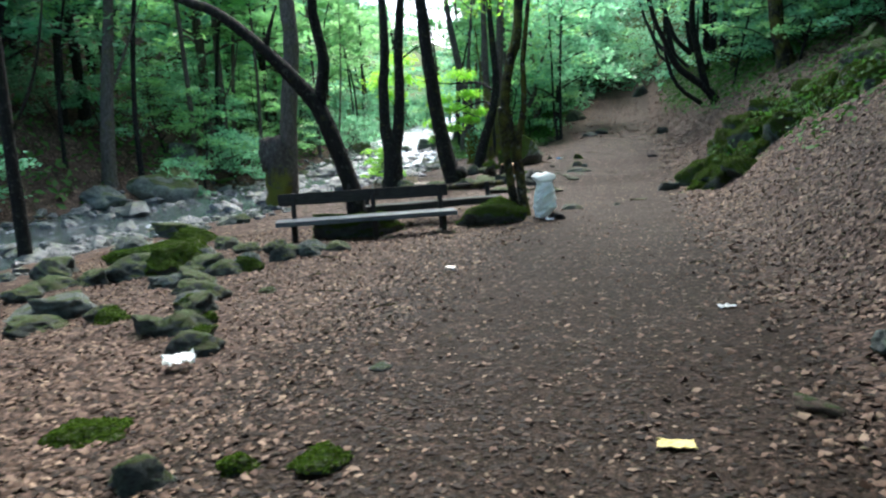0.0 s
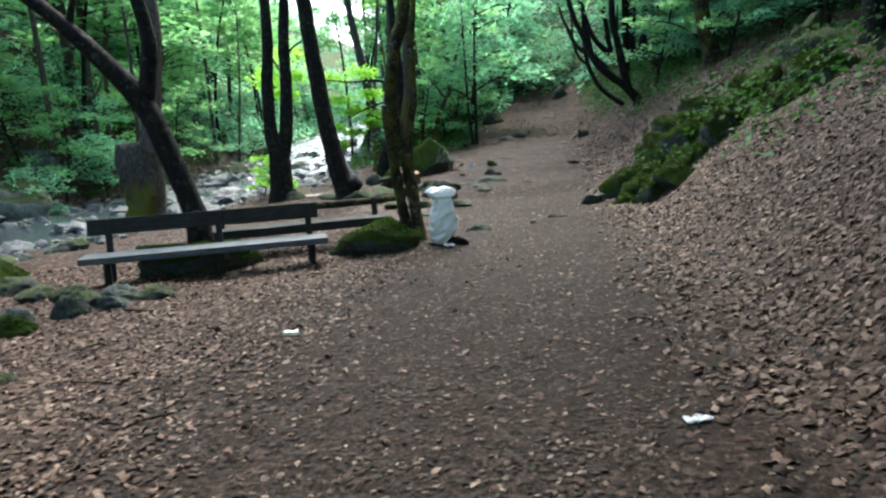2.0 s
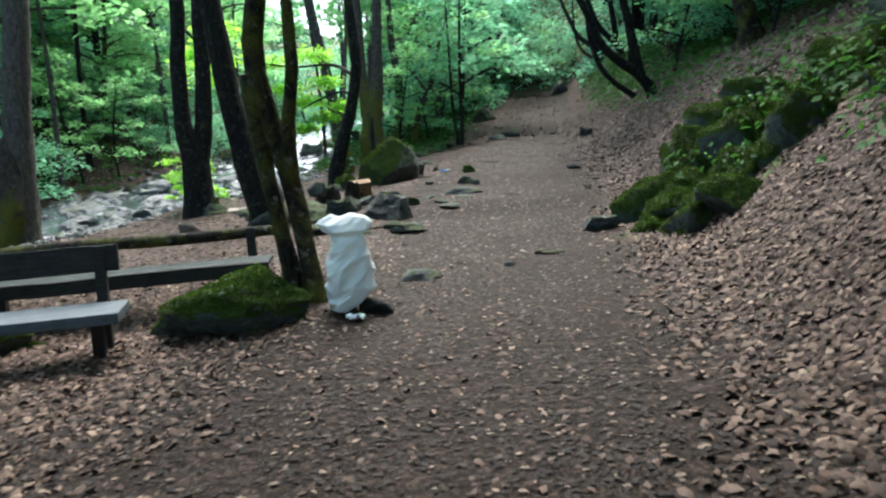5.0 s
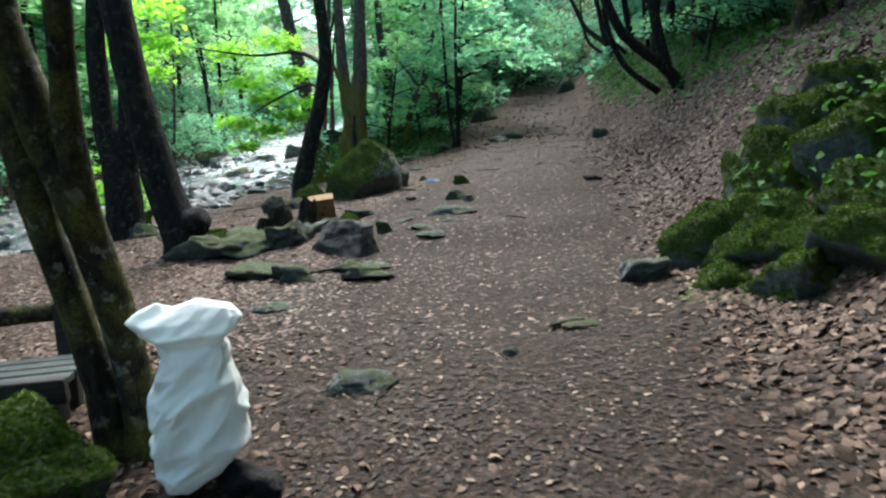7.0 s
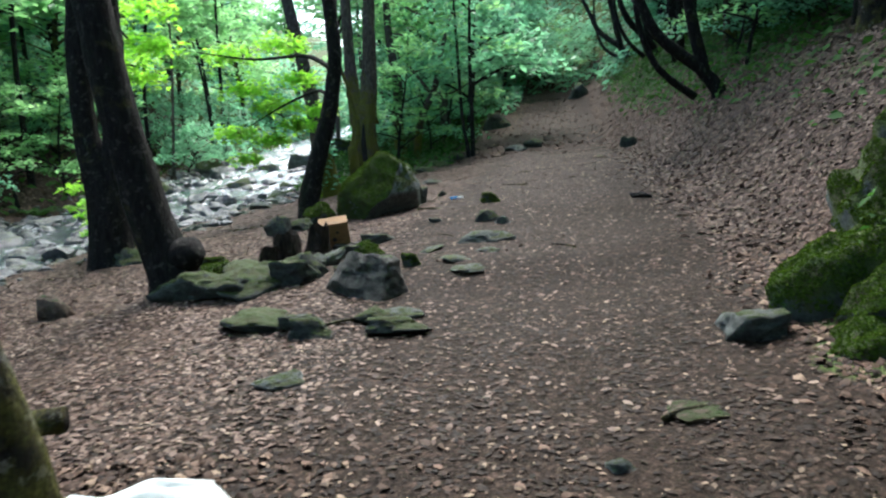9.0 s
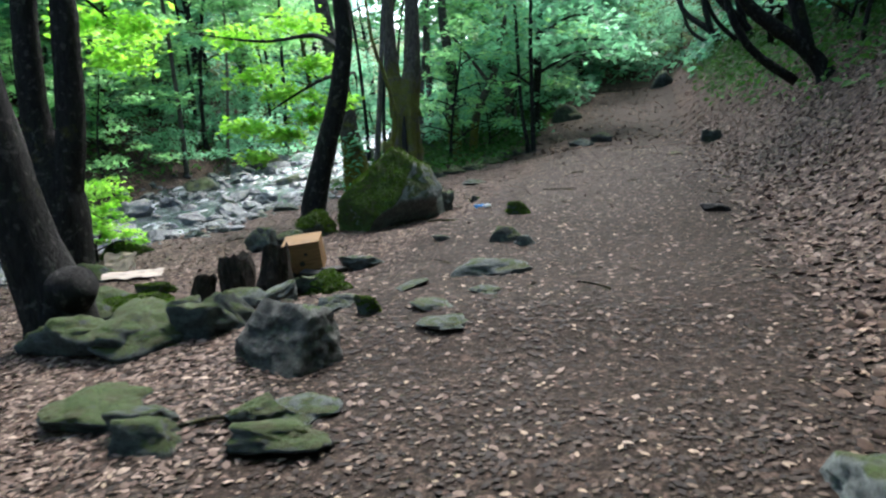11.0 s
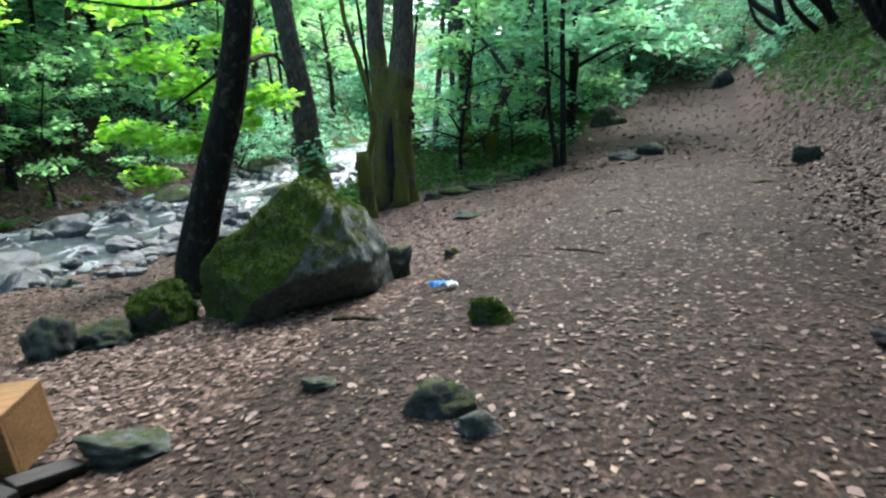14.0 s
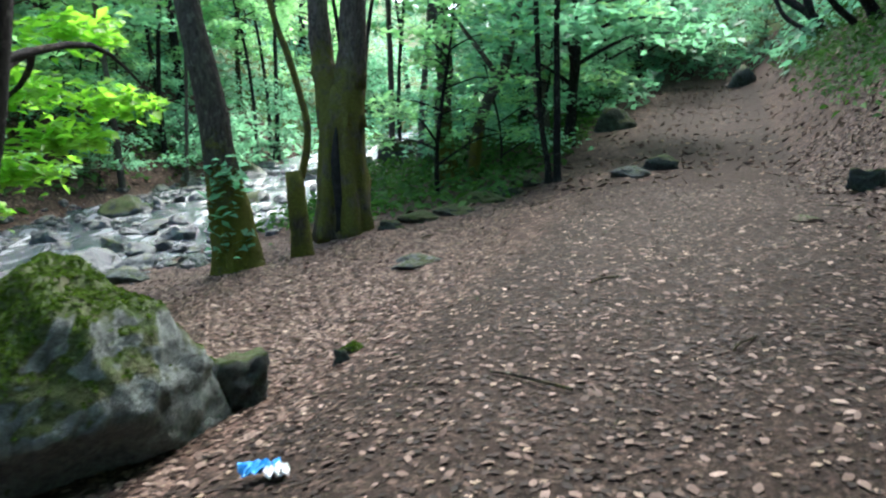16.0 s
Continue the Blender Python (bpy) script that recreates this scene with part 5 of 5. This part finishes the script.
joined_stones("bank_stones", scatter(70, 0.5, (-10, 3), (9, 36), lambda x, y: 1.9 < off_stream(x, y) < 4.2 and off_path(x, y) < -3.2), (0.15, 0.2, 0.3, 0.4, 0.55), ROCKS["grey"], "small grey stones along the stream's bank")

for x, y in scatter(34, 0.45, (-6, 1), (19, 33), lambda x, y: 0.7 < off_stream(x, y) < 2.9):
    s = pick.choice((0.3, 0.4, 0.55, 0.75))
    ob = new("rock", pick.choice(ROCKS["river"]))
    ob.matrix_basis = pose(x, y, max(ground_z(x, y), river_z(y)) + 0.02, pick.uniform(-18, 18), pick.uniform(-18, 18), pick.uniform(0, 360)) @ Matrix.Diagonal((s, s * pick.uniform(0.6, 1), s * pick.uniform(0.45, 0.75), 1))
    tagged(ob, "pale grey stone at the water's edge", "rock", "stones at the water's edge")


# ---- fallen leaves and herbs ----
def strew(name, seed, count, xr, yr, chance, size, mat, label, category, tilt=0.2, lift=0.003, long=1.35, oval=False):
    rng = np.random.default_rng(seed)
    x, y = rng.uniform(*xr, count), rng.uniform(*yr, count)
    keep = rng.uniform(0, 1, count) < chance(x, y)
    x, y = x[keep], y[keep]
    z = land(x, y)
    gx, gy = (land(x + 0.05, y) - z) / 0.05, (land(x, y + 0.05) - z) / 0.05
    n = len(x)
    up = np.stack([-gx + rng.normal(0, tilt, n), -gy + rng.normal(0, tilt, n), np.ones(n)], 1)
    ob = new(name, leaf_mesh(name, np.stack([x, y, z + lift + rng.uniform(0, 0.007, n)], 1), up, size, mat, rng, long, 0.6, 0.09 if tilt < 0.2 else 0.32, oval))
    return tagged(ob, label, category, kind="stuff")


def patchy(x, y):
    return 0.5 + 0.5 * np.sin(1.7 * x + 0.6 * y + np.sin(0.9 * y)) * np.sin(1.3 * y - 0.8 * x + np.sin(1.4 * x))


def bank_share(x, y):
    u = x - path_x(y)
    bare = smooth(1.0, 0.5, ((x - 2.35) / 0.75) ** 2 + ((y - 4.9) / 1.3) ** 2)
    return np.clip(smooth(0.9, 1.9, u) * (0.55 + 0.45 * patchy(x * 1.6, y * 1.6)) * (1 - 0.75 * bare), 0, 1)


def clearing_share(x, y):
    u, v = x - path_x(y), x - river_x(y)
    far = smooth(-0.9, -2.4, u + 0.7 * smooth(14, 20, y)) * (0.45 + 0.55 * patchy(x, y)) * (0.55 + 0.45 * smooth(6.5, 13, y))
    return np.clip(far + 0.05 + 0.06 * smooth(19, 23, y), 0, 1) * (v > 2.0) * (u < 1.6)


def trodden_share(x, y):
    u = x - path_x(y)
    return (0.35 + 0.65 * patchy(x * 2, y * 2)) * smooth(-3.5, -2.0, u) * smooth(2.4, 1.4, u)


BROWN = "dry brown beech leaves fallen over the ground"
strew("leaf_litter", 1, 105000, (1, 9.5), (1, 17), bank_share, 0.044, FALLEN, BROWN, "fallen leaves", 0.34, oval=True)
# paler leaves here put the light on the bank slope into their colour
strew("leaf_litter", 2, 125000, (4, 15), (17, 32), bank_share, 0.046, BLEACHED_LIT, BROWN, "fallen leaves", 0.3)
strew("leaf_litter", 3, 100000, (-6, 3), (1, 14), clearing_share, 0.035, FALLEN, BROWN, "fallen leaves", 0.26, oval=True)
strew("leaf_litter", 5, 230000, (-4, 8), (14, 30), clearing_share, 0.031, BLEACHED_LIT, BROWN, "fallen leaves", 0.17, oval=True)
strew("leaf_litter", 6, 110000, (-2, 6), (1, 16), trodden_share, 0.023, TRODDEN, "broken bits of brown leaves trodden into the path", "fallen leaves", 0.07, oval=True)
strew("leaf_litter", 7, 90000, (1, 9), (16, 30), trodden_share, 0.024, TRODDEN, "broken bits of brown leaves trodden into the path", "fallen leaves", 0.08)
strew("leaf_litter", 8, 30000, (2, 22), (30, 50), lambda x, y: np.maximum(bank_share(x, y), 0.3), 0.08, FALLEN, BROWN, "fallen leaves")
strew("leaf_litter", 4, 26000, (-22, -3), (8, 45), lambda x, y: (x - river_x(y) < -3.2) * 0.9, 0.1, FALLEN, "brown leaves on the steep bank across the stream", "fallen leaves")


def herb_share(x, y):
    u = x - path_x(y)
    left = smooth(-2.7, -3.4, u) * smooth(29, 32, y) * (x - river_x(y) > 2.4)
    right = smooth(foot_of(y) + 0.5, foot_of(y) + 1.4, u) * smooth(9, 6, u) * np.maximum(0.35 * patchy(x * 0.8, y * 0.8), smooth(21, 28, y))
    return np.clip(left + right, 0, 1)


def foot_of(y):
    return 2.0 - 0.7 * smooth(25, 33, y)


for k, (lift, count) in enumerate(((0.06, 36000), (0.16, 30000), (0.28, 18000))):
    strew("herbs", 20 + k, count, (0, 22), (10, 50), herb_share, 0.085, HERB, "low green herbs and ferns on the bank", "undergrowth", 0.6, lift, 1.7)


for k, (lift, size) in enumerate(((0.1, 0.2), (0.35, 0.22), (0.7, 0.2))):
    strew("undergrowth", 40 + k, 15000, (-30, 36), (42, 84), lambda x, y: np.where((np.abs(x - path_x(y)) < 2.0) & (y < 50), 0, 1.0) * (np.abs(x - river_x(y)) > 3), size, LEAF_FAR, "green undergrowth on the far valley slopes", "undergrowth", 0.6, lift, 1.6)
    strew("undergrowth", 50 + k, 9000, (-26, -3), (10, 44), lambda x, y: (x - river_x(y) < -3.8) * patchy(0.7 * x, 0.7 * y) * 0.8, 0.13, HERB, "ferns on the steep bank across the stream", "undergrowth", 0.7, lift * 0.7, 1.8)
for k, lift in enumerate((0.25, 0.4, 0.55)):
    strew("herbs", 30 + k, 1100, (5.2, 8.6), (11.3, 15.6), lambda x, y: patchy(1.9 * x, 1.9 * y) ** 2 * smooth(5.2, 6.0, x), 0.05, HERB, "small ferns and ivy over the mossy stones", "undergrowth", 0.7, lift, 1.7)

# ---- pebbles along the stream ----
def make_pebbles():
    rng = np.random.default_rng(5)
    bm = bmesh.new()
    bmesh.ops.create_icosphere(bm, subdivisions=1, radius=0.5)
    unit = np.array([v.co for v in bm.verts])
    tris = np.array([[v.index for v in f.verts] for f in bm.faces])
    bm.free()
    verts, faces = [], []
    count = 0
    while count < 1500:
        y = rng.uniform(9, 44)
        v = rng.uniform(-4.0, 4.2)
        x = float(river_x(y)) + v
        if x - float(path_x(y)) > -3.0 or (abs(v) < 1.6 and rng.uniform() < 0.75):
            continue
        s = rng.choice([0.06, 0.1, 0.14, 0.2, 0.28])
        shape = unit * (1 + rng.normal(0, 0.13, unit.shape)) * s * np.array([1, rng.uniform(0.6, 1), rng.uniform(0.4, 0.8)])
        a = rng.uniform(0, 6.28)
        turn = np.array([[math.cos(a), -math.sin(a), 0], [math.sin(a), math.cos(a), 0], [0, 0, 1]])
        z = max(ground_z(x, y), float(river_z(y)) - 0.1 * s)
        verts.append(shape @ turn.T + np.array([x, y, z + 0.1 * s]))
        faces.append(tris + count * len(unit))
        count += 1
    me = mesh_from("pebbles", np.concatenate(verts).tolist(), np.concatenate(faces).tolist(), ROCK_RIVER, True)
    tagged(new("pebbles", me), "loose grey stones along the stream bed", "pebbles", kind="stuff")


make_pebbles()


# ---- moss on the stones ----
def moss_fuzz(seed, per_metre=8000, size=0.014):
    """Short tufts on the mossy stones that the path passes."""
    rng = np.random.default_rng(seed)
    points, ups = [], []
    bpy.context.view_layer.update()
    for ob in list(scene.collection.objects):
        if ob.type != "MESH" or not ob.name.startswith("rock") or ob.data.materials[0] not in (ROCK_MOSS, ROCK_BIG):
            continue
        x, y = ob.location.x, ob.location.y
        if not (-4.6 < x < 8.5 and 2.5 < y < 24.5):
            continue
        m = np.array(ob.matrix_world)
        co = np.empty(len(ob.data.vertices) * 3)
        ob.data.vertices.foreach_get("co", co)
        co = co.reshape(-1, 3) @ m[:3, :3].T + m[:3, 3]
        index = np.empty(len(ob.data.polygons) * 3, int)
        ob.data.loops.foreach_get("vertex_index", index)
        a, b_, c_ = (co[index.reshape(-1, 3)[:, k]] for k in range(3))
        n = np.cross(b_ - a, c_ - a)
        area = np.linalg.norm(n, axis=1) / 2
        n = n / (2 * area[:, None] + 1e-12)
        most = ob.data.materials[0] == ROCK_MOSS
        weight = area * smooth(0.0 if most else 0.35, 0.35 if most else 0.6, n[:, 2] - (0 if most else 0.4) * n[:, 0])
        count = int(weight.sum() * per_metre)
        if count < 5:
            continue
        pick_face = rng.choice(len(a), count, p=weight / weight.sum())
        r1, r2 = np.sqrt(rng.uniform(0, 1, count)), rng.uniform(0, 1, count)
        spot = a[pick_face] * (1 - r1)[:, None] + b_[pick_face] * (r1 * (1 - r2))[:, None] + c_[pick_face] * (r1 * r2)[:, None]
        points.append(spot + n[pick_face] * 0.004)
        ups.append(n[pick_face] + rng.normal(0, 0.5, (count, 3)))
    me = leaf_mesh("moss_tufts", np.concatenate(points), np.concatenate(ups), size, MOSS, rng, 1.6, 0.5)
    tagged(new("moss_tufts", me), "short green moss growing over the stones", "moss", kind="stuff")


moss_fuzz(3)


# ---- small things ----
def stump(at, radius, height, label, seed, lean=(0, 0)):
    """A rotten upright stump with a splintered top."""
    rng = np.random.default_rng(seed)
    seg, rows = 16, 8
    verts, faces = [], []
    peak = [0.9 + 0.22 * noise.noise(Vector((math.cos(6.283 * k / seg) * 1.3, math.sin(6.283 * k / seg) * 1.3, seed * 3.3))) + rng.uniform(-0.06, 0.06) for k in range(seg)]
    for i in range(rows):
        f = i / (rows - 1)
        for k in range(seg):
            a = 2 * math.pi * k / seg
            r = radius * (1.25 - 0.35 * f) * (1 + 0.25 * noise.noise(Vector((math.cos(a) * 2, math.sin(a) * 2, f * 2 + seed))))
            z = -0.08 + f * (height * peak[k] + 0.08)
            verts.append((math.cos(a) * r + lean[0] * f, math.sin(a) * r + lean[1] * f, z))
        if i:
            o = (i - 1) * seg
            for k in range(seg):
                n = (k + 1) % seg
                faces.append((o + k, o + n, o + seg + n, o + seg + k))
    verts.append((lean[0], lean[1], height * 0.45))
    o = (rows - 1) * seg
    faces += [(o + k, o + (k + 1) % seg, len(verts) - 1) for k in range(seg)]
    ob = new("stump", mesh_from("stump", verts, faces, BARK_ROT, True))
    ob.location = (*at, ground_z(*at))
    return tagged(ob, label, "stump")


stump((1.22, 18.95), 0.14, 0.36, "rotten splintered stump among mossy stones", 1, (-0.03, 0))
stump((1.52, 18.95), 0.13, 0.42, "rotten splintered stump among mossy stones", 2, (0.04, 0))
stump((0.98, 18.6), 0.10, 0.26, "low dark stump among mossy stones", 3, (0.08, 0))
stump((1.05, 23.6), 0.05, 0.28, "thin broken stake on the stream bank", 4, (-0.06, 0))


def make_box():
    """A small wooden nest box lying tilted on scraps of wood."""
    box = new("wooden_box")
    w, d, t = 0.30, 0.27, 0.022
    part("front", board("front", (w, t, 0.25), WOOD_BOX, 0.004), box).location = (0, -d / 2, 0.125)
    part("back", board("back", (w, t, 0.25), WOOD_BOX, 0.004), box).location = (0, d / 2, 0.125)
    for s in (-1, 1):
        part("side", board("side", (t, d - t, 0.25), WOOD_BOX, 0.004), box).location = (s * (w / 2 - t / 2), 0, 0.125)
    part("lid", board("lid", (w + 0.004, d + t, t), WOOD_BOX, 0.004), box, "pale worn lid").location = (0, 0, 0.2615)
    # no openings are cut: dark discs on the front give the holes' inner shade
    for x, z, r in ((0.03, 0.17, 0.016), (-0.01, 0.09, 0.024)):
        bm = bmesh.new()
        bmesh.ops.create_circle(bm, cap_ends=True, segments=20, radius=r)
        part("hole", from_bm("hole", bm, WOOD_DARK), box, "dark disc put on for the shade inside a round hole").matrix_basis = pose(x, -d / 2 - t / 2 - 0.002, z, 90)
    box.matrix_basis = pose(1.72, 19.45, ground_z(1.72, 19.45) + 0.07, 9, -6, 4) @ Matrix.Diagonal((1.12, 1.12, 1.05, 1))
    tagged(box, "small tilted wooden box with round holes", "box")
    for k, (x, y, r) in enumerate(((1.6, 19.32, 40), (1.84, 19.18, -25), (1.99, 19.34, 65))):
        ob = new("wood_scrap", board("wood_scrap", (0.30, 0.10, 0.05), WOOD_DARK, 0.012, 0.02, k))
        ob.matrix_basis = pose(x, y, ground_z(x, y) + 0.05, 8, -10 + 9 * k, r)
        tagged(ob, "dark rotten piece of wood under the box", "wood", "scraps under the box")


make_box()


def sheet_of(name, size, mat, at, turn, label, category, crumple=0.02, tilt=(0, 0), seed=0, lift=0.01, thick=0.004):
    """A creased sheet of paper, card or plastic."""
    bm = bmesh.new()
    bmesh.ops.create_grid(bm, x_segments=9, y_segments=7, size=0.5)
    for v in bm.verts:
        q = Vector((v.co.x * 3.1 + seed * 5, v.co.y * 3.1, seed))
        v.co = (v.co.x * size[0] * (1 + 0.25 * noise.noise(q * 1.7)), v.co.y * size[1] * (1 + 0.25 * noise.noise(q * 1.3)), crumple * (abs(noise.noise(q * 1.4)) + 0.5 * noise.noise(q * 3)))
    bmesh.ops.solidify(bm, geom=bm.faces[:], thickness=thick)
    ob = new(name, from_bm(name, bm, mat))
    ob.matrix_basis = pose(at[0], at[1], ground_z(*at) + lift, tilt[0], tilt[1], turn)
    return tagged(ob, label, category)


sheet_of("wrapper", (0.18, 0.075), YELLOW, (1.11, 3.41), -12, "flat pale yellow wrapper lying on the path", "litter", 0.012, (6, 0), 1, 0.025)
sheet_of("paper", (0.15, 0.06), PAPER, (2.33, 5.94), 10, "scrap of white paper on fallen leaves", "litter", 0.03, seed=2, lift=0.02)
sheet_of("paper", (0.22, 0.14), PAPER, (-2.0, 5.12), 20, "crumpled white paper beside a mossy stone", "litter", 0.05, (14, 0), 3, 0.08)
sheet_of("bottle_wrapper", (0.15, 0.09), BLUE, (3.43, 21.71), 25, "blue and clear plastic wrapper on the leaves", "litter", 0.07, seed=4, lift=0.04)
sheet_of("plastic_bag", (0.09, 0.07), PAPER, (3.5, 21.68), 25, "scrap of clear plastic on the leaves", "litter", 0.05, seed=9, lift=0.03)
sheet_of("tissue", (0.13, 0.08), PAPER, (1.72, 11.95), 30, "crumpled white tissue in front of the sack", "litter", 0.06, seed=5, lift=0.03)
sheet_of("cardboard", (0.35, 0.3), CARD, (-0.95, 21.3), 15, "brown cardboard standing by the stream bank", "cardboard", 0.03, (60, 0), 6, 0.12)
sheet_of("cardboard", (0.65, 0.35), make_plain("cardboard_pale", (0.29, 0.235, 0.19), 0.8, 0.3, 8), (-0.55, 20.75), 12, "pale cardboard lying flat on the leaves", "cardboard", 0.03, (4, 0), 7, 0.04)


def make_can():
    """A crushed drinks can lying on the path."""
    verts, faces = [], []
    tube(verts, faces, [(-0.055, 0, 0.03), (-0.02, 0.004, 0.034), (0.02, -0.004, 0.028), (0.058, 0.0, 0.031)], [0.031, 0.027, 0.024, 0.031], 14, 0.25)
    ob = new("drinks_can", mesh_from("drinks_can", verts, faces, TIN))
    ob.matrix_basis = pose(0.03, 8.27, ground_z(0.03, 8.27), 0, 0, 12)
    return tagged(ob, "crushed pale drinks can lying on the path", "can")


make_can()


def stick(at, length, turn, radius, label, lift=0.015, rise=0.0):
    verts, faces = [], []
    tube(verts, faces, [(-length / 2, 0, 0), (-length / 6, 0.03 * length, 0.01), (length / 5, -0.02 * length, 0.005 + rise / 2), (length / 2, 0.02 * length, rise)], [radius, radius, radius * 0.8, radius * 0.5], 6, 0.2)
    ob = new("stick", mesh_from("stick", verts, faces, BARK_BROWN))
    ob.matrix_basis = pose(at[0], at[1], ground_z(*at) + lift, 0, 0, turn)
    return tagged(ob, label, "stick", "fallen sticks")


stick((3.74, 14.1), 0.35, 25, 0.016, "short dry stick lying on the path")
stick((2.05, 16.1), 0.55, 20, 0.014, "thin dry stick lying among leaves")
stick((2.99, 21.04), 0.4, -3, 0.016, "dark stick lying among leaves")
stick((2.75, 7.9), 0.16, 15, 0.014, "short brown stick on the path")
for k in range(26):
    y = pick.uniform(3, 28)
    stick((float(path_x(y)) + pick.uniform(-4, 4.5), y), pick.uniform(0.15, 0.5), pick.uniform(0, 180), pick.uniform(0.005, 0.011), "thin dry twig fallen on the ground")
stick((7.98, 17.41), 1.6, 52, 0.03, "fallen branch lying up the leafy bank", 0.06, 0.35)

# bright young shrub on the stream bank
shrub = grown_tree("shrub", 70, 1.5, 0.02, 0.15, 0.75, BARK_DARK, LEAF_LIGHT, "bright green shrub on the stream bank", 0.075, 14, 50, 0.05, "shrub")
shrub.location = (-1.85, 22.5, ground_z(-1.85, 22.5))
shrub.scale = (0.75, 0.75, 0.75)
for x, y in ((-2.2, 23.1),):
    copy_thing(shrub, pose(x, y, ground_z(x, y), 0, 0, 130 * x))


# ---- ferns ----
def make_fern(at, reach, seed):
    """A fern: arching fronds with rows of narrow leaflets."""
    rng = np.random.default_rng(seed)
    root = new("fern")
    root.location = (*at, ground_z(*at))
    for k in range(11):
        a = 2 * math.pi * k / 11 + rng.uniform(-0.2, 0.2)
        size = reach * rng.uniform(0.75, 1.1)
        out, side = Vector((math.cos(a), math.sin(a), 0)), Vector((-math.sin(a), math.cos(a), 0))
        verts, faces = [], []
        spine = [out * size * f + Vector((0, 0, size * (0.95 * f - 0.75 * f * f))) for f in np.linspace(0, 1, 17)]
        tube(verts, faces, spine[::4], [0.008, 0.007, 0.006, 0.004, 0.002], 5, 0.0)
        for i in range(2, 17):
            wide = size * 0.24 * math.sin(math.pi * (0.12 + 0.86 * i / 17))
            step = (spine[i] - spine[i - 1])
            for s in (-1, 1):
                o = len(verts)
                tip = spine[i] + side * s * wide + out * wide * 0.3 - Vector((0, 0, wide * 0.25))
                verts += [spine[i] - step * 0.45, spine[i] + step * 0.35, tip]
                faces.append((o, o + 1, o + 2))
        part("frond", mesh_from("frond", verts, faces, HERB), root)
    return tagged(root, "green fern with arching fronds by the stream", "fern", "ferns by the stream")


for k, (x, y, r) in enumerate(((-5.3, 37.0, 0.9), (-4.7, 36.4, 0.7), (-7.0, 31.5, 0.8), (-8.3, 27.0, 0.7))):
    make_fern((x, y), r, k)

plant(BUSHES, scatter(14, 1.2, (-5, 6), (60, 70), lambda x, y: True), "saplings at the head of the valley", 1.4, 2.2)
